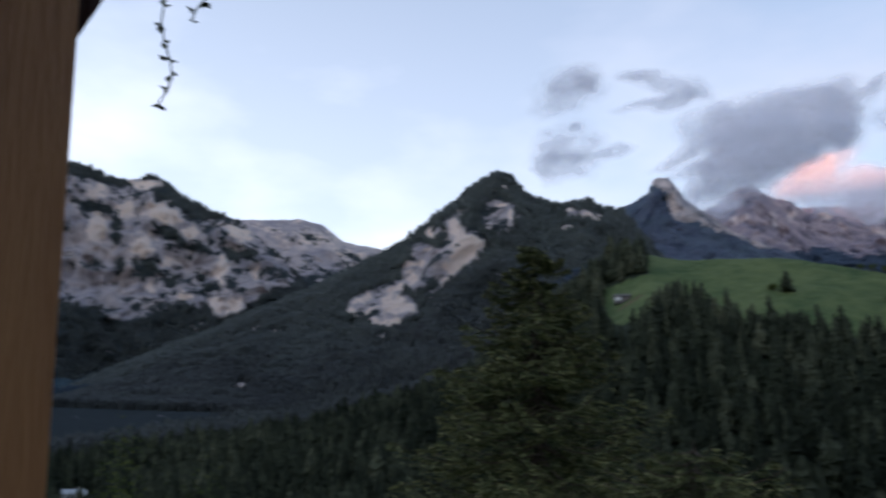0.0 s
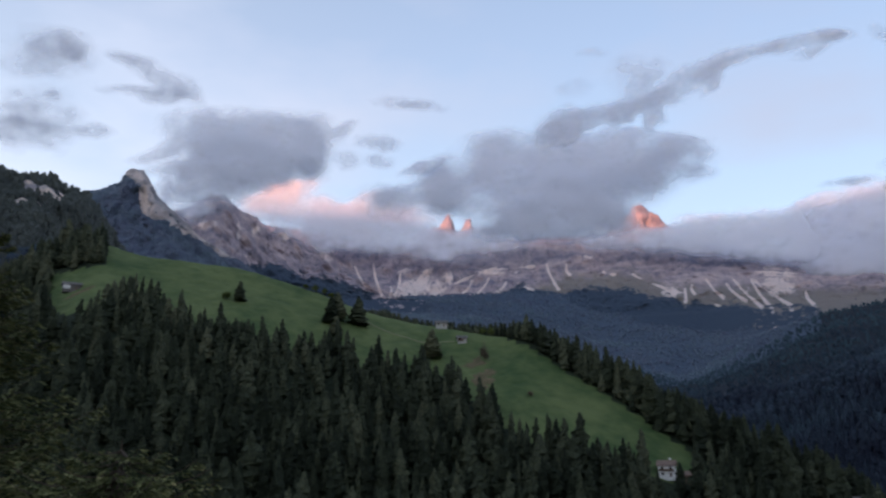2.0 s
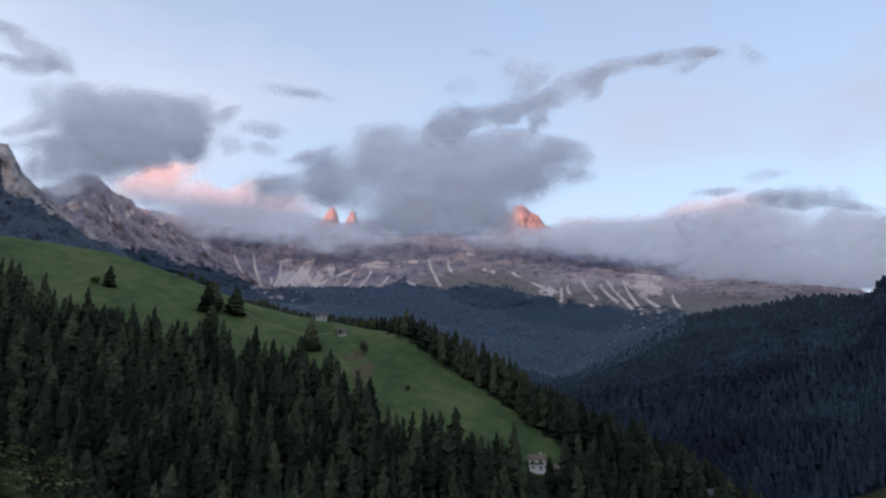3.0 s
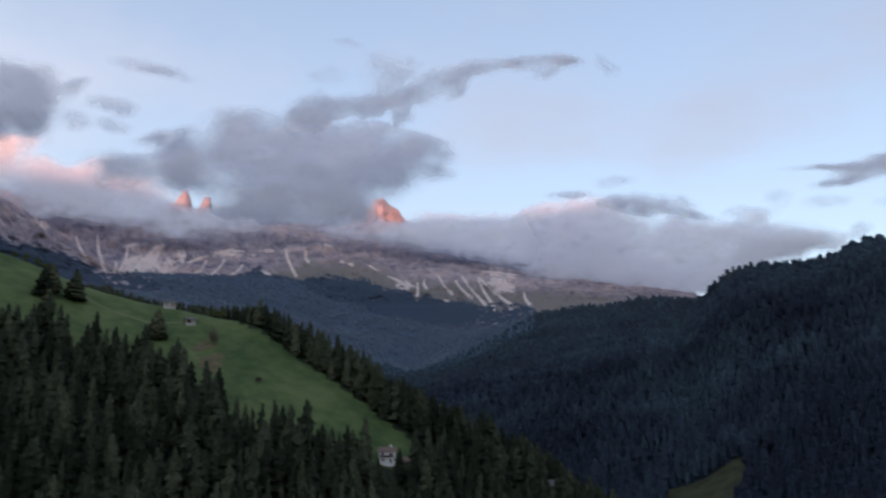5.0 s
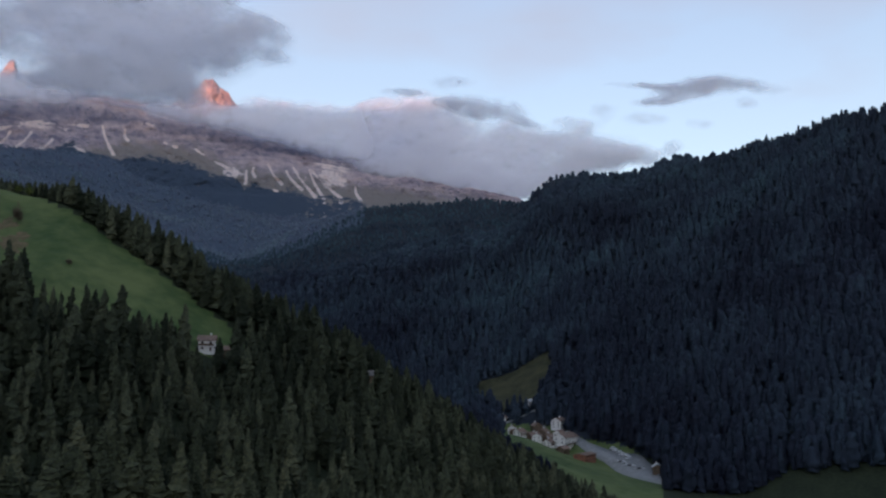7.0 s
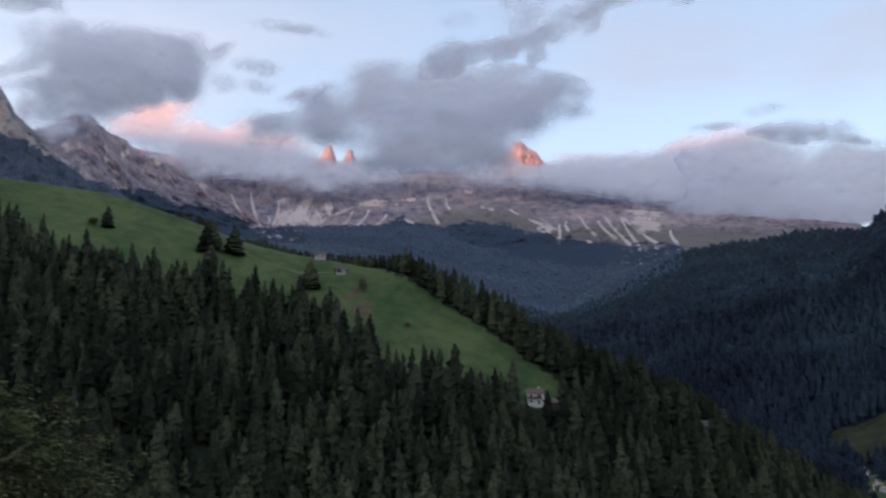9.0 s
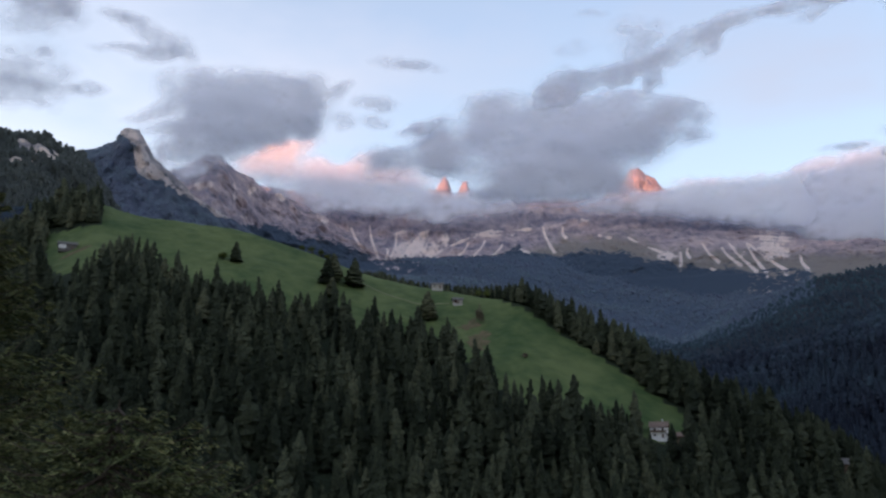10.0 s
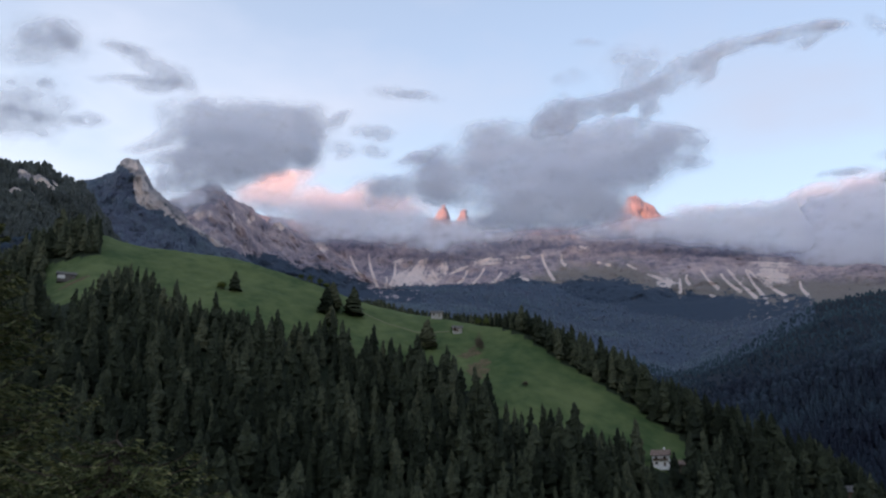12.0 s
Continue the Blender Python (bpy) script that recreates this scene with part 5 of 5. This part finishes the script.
def house(name, label, at, turn, w, d, h, ridge, wall, roof, floors=2, bays=4, balcony=True, chimney=True, doors=True, group=""):
    ob = tagged(empty(name, at, turn), label, "house", group)
    part("wall", gable(bmesh.new(), w, d, h, ridge), wall, ob)
    over, slope = 0.9, math.atan2(ridge - h, d / 2)
    ln = (d / 2 + over) / math.cos(slope)
    for s in (-1, 1):
        bm = bmesh.new()
        mid_y, mid_z = s * (d / 2 + over) / 2, ridge + 0.14 - math.tan(slope) * (d / 2 + over) / 2
        box(bm, (w + 2 * over, ln, 0.22), (0, mid_y, mid_z), (-s * math.degrees(slope), 0, 0), 0.04)
        part("roof", bm, roof, ob)
    if chimney:
        part("chimney", box(bmesh.new(), (0.8, 0.8, 2.0), (w * 0.2, d * 0.12, ridge + 0.4), (0, 0, 0), 0.05), M_PLASTER, ob)
    fh = h / floors
    for s in (-1, 1):
        for f in range(floors):
            for b in range(bays):
                x = (b + 0.5) / bays * w - w / 2
                z = f * fh + fh * 0.52
                if doors and s < 0 and f == 0 and b == bays // 2:
                    part("door", box(bmesh.new(), (1.1, 0.12, 2.05), (x, s * d / 2, 1.02), (0, 0, 0), 0.02), M_OLDWOOD, ob)
                    continue
                win = part("window", box(bmesh.new(), (1.35, 0.14, 1.35), (x, s * d / 2, z), (0, 0, 0), 0.02), M_OLDWOOD, ob)
                part("pane", box(bmesh.new(), (1.1, 0.06, 1.1), (x, s * (d / 2 + 0.06), z)), M_WINDOW, win)
    for s in (-1, 1):
        for f in range(floors):
            for y in (-d / 4, d / 4):
                z = f * fh + fh * 0.52
                win = part("window", box(bmesh.new(), (0.14, 1.3, 1.35), (s * w / 2, y, z), (0, 0, 0), 0.02), M_OLDWOOD, ob)
                part("pane", box(bmesh.new(), (0.06, 1.05, 1.1), (s * (w / 2 + 0.06), y, z)), M_WINDOW, win)
    if balcony and floors > 1:
        for s in (-1, 1):
            bm = bmesh.new()
            box(bm, (w * 0.9, 1.2, 0.18), (0, s * (d / 2 + 0.6), fh))
            box(bm, (w * 0.9, 0.08, 0.95), (0, s * (d / 2 + 1.16), fh + 0.5))
            part("balcony", bm, M_OLDWOOD, ob)
    return ob


def on_land(x, y):
    return (x, y, float(land(x, y)))


house("farmhouse", "white farmhouse with a pale roof among the spruces", on_land(386.5, 303.5), -58, 9, 8, 6.2, 8.8, M_PLASTER, M_ROOF, 2, 2)
house("cottage", "shingle-roofed timber cottage almost hidden in the spruce forest", on_land(456.5, 236.3), -40, 10, 8, 3.2, 5.8, M_OLDWOOD, M_SHINGLE, 1, 2, False, False)
house("barn", "low dark timber barn beside the white farmhouse", on_land(394.5, 295.5), -50, 9, 7, 3.5, 5.4, M_OLDWOOD, M_ROOF, 1, 2, False, False)
hut = house("hut", "small weathered timber hut with a shingle roof", on_land(138.7, 625), -12, 12, 6.5, 3.8, 5.8, M_SHINGLE, M_SHINGLE, 1, 2, False, False)
part("white_panel", box(bmesh.new(), (4.8, 0.2, 2.9), (-3.4, -3.32, 1.8), (0, 0, 0), 0.03), M_PLASTER, hut, "white painted boards")
shed = house("hay_shed", "small pale hay shed on the meadow", on_land(380.1, 477.1), -30, 6.6, 5.0, 3.0, 4.6, M_GREYWOOD, M_SHINGLE, 1, 1, False, False)
# the wall is closed; a dark slab imitates the shade inside the opening
part("hay_opening", box(bmesh.new(), (2.0, 0.12, 2.3), (-1.9, -2.54, 1.35), (0, 0, 0), 0.02), M_BEAM, shed, "dark panel standing in for the shaded hay door")
house("hay_shed", "weathered hay shed just below the meadow crest", on_land(383, 506), -40, 8.5, 6, 3.2, 5.0, M_GREYWOOD, M_SHINGLE, 1, 2, False, False)
house("cottage", "pale cottage at the edge of a clearing", on_land(938, 276), -20, 11, 8, 3.6, 5.8, M_PLASTER, M_PALEROOF, 1, 3, False)
house("cottage", "far white house in the wooded valley", on_land(-424, 1054), 30, 13, 9, 5.2, 7.8, M_PLASTER, M_PALEROOF, 2, 3)
house("cottage", "pale-roofed house below the garden", on_land(-226, 531), 25, 12, 8, 4, 6.4, M_PLASTER, M_PALEROOF, 1, 3, False)
VG = "houses of the valley village"
house("hotel", "broad white hotel with dark timber balconies", on_land(839, 210), -14, 27, 14, 10.5, 14.5, M_PLASTER, M_ROOF, 3, 7, group=VG)
house("guest_house", "white guest house with a pale roof above the hotel", on_land(876, 226), -10, 17, 11, 8, 11, M_PLASTER, M_ROOF, 3, 4, group=VG)
house("annex", "red-brown flat-roofed annex with rows of windows", on_land(792, 180), -12, 24, 12, 6.4, 7.4, M_REDWOOD, M_ROOF, 2, 8, False, False, group=VG)
for k, (x, y, w, d, h, rg, tn) in enumerate(((848, 247, 13, 10, 6, 9, -30), (862, 264, 12, 9, 5.5, 8.4, 20), (864, 240, 14, 10, 6, 9.2, -5), (838, 258, 11, 9, 5.4, 8.2, -20),
                                             (852, 232, 12, 10, 6, 9, -16), (826, 236, 12, 9, 6, 8.6, 10), (880, 252, 11, 9, 5.5, 8.2, 35), (857, 221, 11, 9, 5.6, 8.4, -12), (840, 229, 10, 9, 5, 7.8, 4), (818, 222, 11, 8, 4.6, 7.2, -8), (812, 206, 12, 8, 4.4, 6.8, -14), (884, 281, 10, 8, 5, 7.6, 15), (874, 274, 9, 8, 4.6, 7.2, -25), (911, 300, 10, 8, 4.6, 7.2, 5))):
    house("chalet", "village chalet with white walls and a brown roof" if k % 2 else "dark timber village chalet with a brown roof", on_land(x, y), tn, w, d, h, rg,
          M_PLASTER if k % 2 else M_OLDWOOD, M_ROOF, 2, 3, group=VG)
house("chalet", "small chalet at the lower end of the village", on_land(756, 108), 10, 10, 8, 4.6, 7, M_OLDWOOD, M_PALEROOF, 2, 2, group=VG)
house("chalet", "white chalet at the lower end of the village", on_land(726, 84), 0, 11, 8, 4.6, 7, M_PLASTER, M_PALEROOF, 2, 2, group=VG)


# ---- worn earth on the meadow ----
M_EARTH = surface("worn_brown_earth", (0.075, 0.075, 0.03), (0.17, 0.12, 0.07), 0.3)


def earth(x0, y0, half_x, half_y, seed):
    """A worn patch that follows the slope, thinning out to nothing at its rim."""
    verts, faces = [], []
    for i in range(48):
        a = i / 48 * 2 * math.pi
        w = 0.75 + 0.9 * float(fbm(math.cos(a) * 1.6, math.sin(a) * 1.6, seed, 4, seed))
        for j in range(8):
            k = j / 7 * w
            x, y = x0 + math.cos(a) * half_x * k, y0 + math.sin(a) * half_y * k
            verts.append((x - x0, y - y0, float(land(x, y)) - float(land(x0, y0)) + 0.3 * (1 - (j / 7) ** 4)))
    for i in range(48):
        for j in range(7):
            n = (i + 1) % 48
            faces.append((i * 8 + j, n * 8 + j, n * 8 + j + 1, i * 8 + j + 1))
    ob = new("bare_earth", mesh_of("bare_earth", np.array(verts), np.array(faces), M_EARTH))
    ob.location = (x0, y0, float(land(x0, y0)))
    return tagged(ob, "worn patch of brown earth on the meadow", "earth", kind="structure")


for k, (x, y, ha, hb) in enumerate(((368, 447, 14, 8), (355, 426, 9, 14), (366, 430, 7, 6), (141, 614, 10, 4))):
    earth(x, y, ha, hb, 700 + k)


# ---- road, car park and cars ----
TRACK = [(322, 552), (336, 541), (345, 515), (356, 494), (376, 481)]

def ribbon(name, label, pts, width, lift=0.25, mat=M_ASPHALT):
    xs, ys = [p[0] for p in pts], [p[1] for p in pts]
    t = np.linspace(0, len(pts) - 1, 16 * len(pts))
    cx_, cy_ = np.interp(t, range(len(pts)), xs), np.interp(t, range(len(pts)), ys)
    for _ in range(10):
        cx_[1:-1], cy_[1:-1] = (cx_[:-2] + cx_[1:-1] + cx_[2:]) / 3, (cy_[:-2] + cy_[1:-1] + cy_[2:]) / 3
    dx, dy = np.gradient(cx_), np.gradient(cy_)
    n = np.hypot(dx, dy)
    w = np.interp(t, range(len(pts)), width)
    rows = []
    for s, down in ((-1.0, -1.5), (-1.0, lift), (0.0, lift + 0.06), (1.0, lift), (1.0, -1.5)):
        x, y = cx_ - dy / n * s * w / 2, cy_ + dx / n * s * w / 2
        rows.append(np.stack([x, y, land(x, y) + down], -1))
    co = np.stack(rows, 1)
    ob = new(name, mesh_of(name, co.reshape(-1, 3), grid_faces(len(t), 5), mat))
    return tagged(ob, label, "road", kind="structure")


ribbon("road", "grey asphalt village road and car park", [(905, 250), (870, 218), (839, 192), (802, 156), (785, 138), (752, 116), (731, 91), (705, 66)], [5, 6, 9, 14, 26, 24, 8, 6])
ribbon("road_upper", "narrow pale track beside the clearing", [(905, 300), (925, 268), (906, 250), (880, 244)], [3.5, 3.5, 3.5, 3.5])


ribbon("track", "faint worn track across the meadow", TRACK, [1.6, 1.8, 1.8, 1.8, 1.5], 0.12, M_TRACK)


def car(at, turn, paint, label):
    ob = tagged(empty("car", at, turn), label, "car", "parked cars")
    bm = box(bmesh.new(), (4.3, 1.75, 0.7), (0, 0, 0.62), (0, 0, 0), 0.15)
    box(bm, (2.3, 1.55, 0.6), (-0.2, 0, 1.2), (0, 0, 0), 0.2)
    part("body", bm, paint, ob)
    part("windscreen", box(bmesh.new(), (0.06, 1.3, 0.42), (0.96, 0, 1.2), (0, -20, 0)), M_WINDOW, ob)
    for x in (-1.35, 1.35):
        for y in (-0.8, 0.8):
            bm = bmesh.new()
            bmesh.ops.create_cone(bm, cap_ends=True, segments=14, radius1=0.33, radius2=0.33, depth=0.22, matrix=pose(x, y, 0.33, 90, 0, 0))
            part("wheel", bm, M_RUBBER, ob)
    return ob


for k in range(9):
    x, y = 794 - k * 3.2 + (k % 3), 150 - k * 3.4
    car((x, y, float(land(x, y)) + 0.3), 50 + 7 * (k % 4), M_DARKCAR if k % 3 == 1 else M_CAR, "dark car parked beside the village road" if k % 3 == 1 else "pale car parked beside the village road")


def van(at, turn, label):
    ob = tagged(empty("camper_van", at, turn), label, "van", "parked camper vans")
    bm = box(bmesh.new(), (4.4, 2.2, 2.3), (-0.7, 0, 1.65), (0, 0, 0), 0.15)
    box(bm, (1.7, 2.05, 1.1), (2.2, 0, 1.0), (0, 0, 0), 0.2)
    part("body", bm, M_CAR, ob)
    part("windscreen", box(bmesh.new(), (0.06, 1.7, 0.7), (1.75, 0, 1.85), (0, -35, 0)), M_WINDOW, ob)
    for y in (-1.11, 1.11):
        part("window", box(bmesh.new(), (1.3, 0.05, 0.6), (-0.8, y, 1.95)), M_WINDOW, ob)
    for x in (-2.0, 1.9):
        for y in (-0.95, 0.95):
            bm = bmesh.new()
            bmesh.ops.create_cone(bm, cap_ends=True, segments=14, radius1=0.36, radius2=0.36, depth=0.24, matrix=pose(x, y, 0.36, 90, 0, 0))
            part("wheel", bm, M_RUBBER, ob)
    return ob


for k in range(6):
    x, y = 815 - k * 4.6, 158 - k * 3.9 + 0.8 * (k % 2)
    van((x, y, float(land(x, y)) + 0.25), 130 + 6 * (k % 3), "white camper van parked at the village car park")


# ---- the balcony ----
HOUSE_TURN = -35.0
deck = tagged(empty("viewing_house", (0, 0, 0), HOUSE_TURN), "plain house wall and balcony around the viewer", "house", kind="structure")
part("deck", box(bmesh.new(), (7.0, 2.1, 0.16), (0, -0.1, -1.68), (0, 0, 0), 0.01), M_OLDWOOD, deck)
part("wall", box(bmesh.new(), (5.0, 0.35, 11.0), (0.5, -1.3, -2.4)), M_PLASTER, deck)
part("roof", box(bmesh.new(), (5.6, 1.9, 0.14), (0.5, -0.2, 1.42)), M_OLDWOOD, deck)
part("eave_beam", box(bmesh.new(), (5.4, 0.12, 0.16), (0.4, 0.66, 1.26), (0, 0, 0), 0.01), M_BEAM, deck)

# the post's far edge leans a little; its lit side is turned to the open valley
top_edge, low_edge = P(-26.21, 26.34, 0.8), P(-24.45, -0.88, 0.8)
rise = (top_edge - low_edge).normalized()
along = Vector((math.sin(radians(200)), math.cos(radians(200)), 0))
along = (along - rise * along.dot(rise)).normalized()
foot = low_edge - rise * ((low_edge.z + 1.6) / rise.z)
post = tagged(empty("balcony_post", foot), "oiled brown timber post of the balcony", "post")
post.matrix_basis = Matrix.Translation(foot) @ Matrix((along, rise.cross(along), rise)).transposed().to_4x4()
part("shaft", box(bmesh.new(), (0.16, 0.16, 2.95), (0.08, -0.08, 1.475), (0, 0, 0), 0.003), M_POST, post)
brace_low, brace_high = P(-26.35, 27.56, 0.83), P(-23.80, 32.42, 0.83)
way = (brace_high - brace_low).normalized()
left = way.cross(brace_low).normalized()
turned = Matrix((left, way.cross(left), way)).transposed().to_4x4()
bm = box(bmesh.new(), (0.08, 0.08, 0.5), (0.04, -0.04, 0.15), (0, 0, 0), 0.004)
bm.transform(post.matrix_basis.inverted() @ Matrix.Translation(brace_low) @ turned)
part("brace", bm, M_BEAM, post, "dark stained diagonal brace")


def vine(az, r, top, bottom, seed):
    r2 = np.random.default_rng(seed)
    x, y = polar(az, r)
    ob = tagged(empty("trailing_vine", (float(x), float(y), r * tan(top))), "thin trailing vine hanging from the eaves", "plant", "hanging vines")
    n = 22
    zs = np.linspace(0, -(r * tan(top) - r * tan(bottom)), n)
    pts = [(0.012 * math.sin(k * 0.9 + seed), 0.012 * math.cos(k * 0.7), z) for k, z in enumerate(zs)]
    part("stem", tube(bmesh.new(), pts, [0.0016] * n, 5), M_VINE, ob)
    for k, p in enumerate(pts[1:]):
        for s in (-1, 1, 1):
            if r2.random() < 0.12:
                continue
            bm = bmesh.new()
            sz = 0.016 * r2.uniform(0.6, 1.3) * (1.15 - 0.5 * k / n)
            a = r2.uniform(0, 6.28)
            d = Vector((math.cos(a) * s, math.sin(a) * s, r2.uniform(-0.7, 0.3))).normalized()
            q = d.cross(Vector((0, 0, 1))).normalized()
            o = Vector(p)
            up = d.cross(q) * sz * 0.15
            vs = [bm.verts.new(o + v) for v in (d * 0.0, d * sz * 0.6 + q * sz * 0.5 + up, d * sz * 1.5, d * sz * 0.6 - q * sz * 0.5 + up)]
            bm.faces.new(vs)
            part("leaf", bm, M_VINE, ob)
    return ob


vine(-20.6, 1.25, 43.0, 24.2, 3)
vine(-18.4, 1.22, 43.5, 29.8, 5)
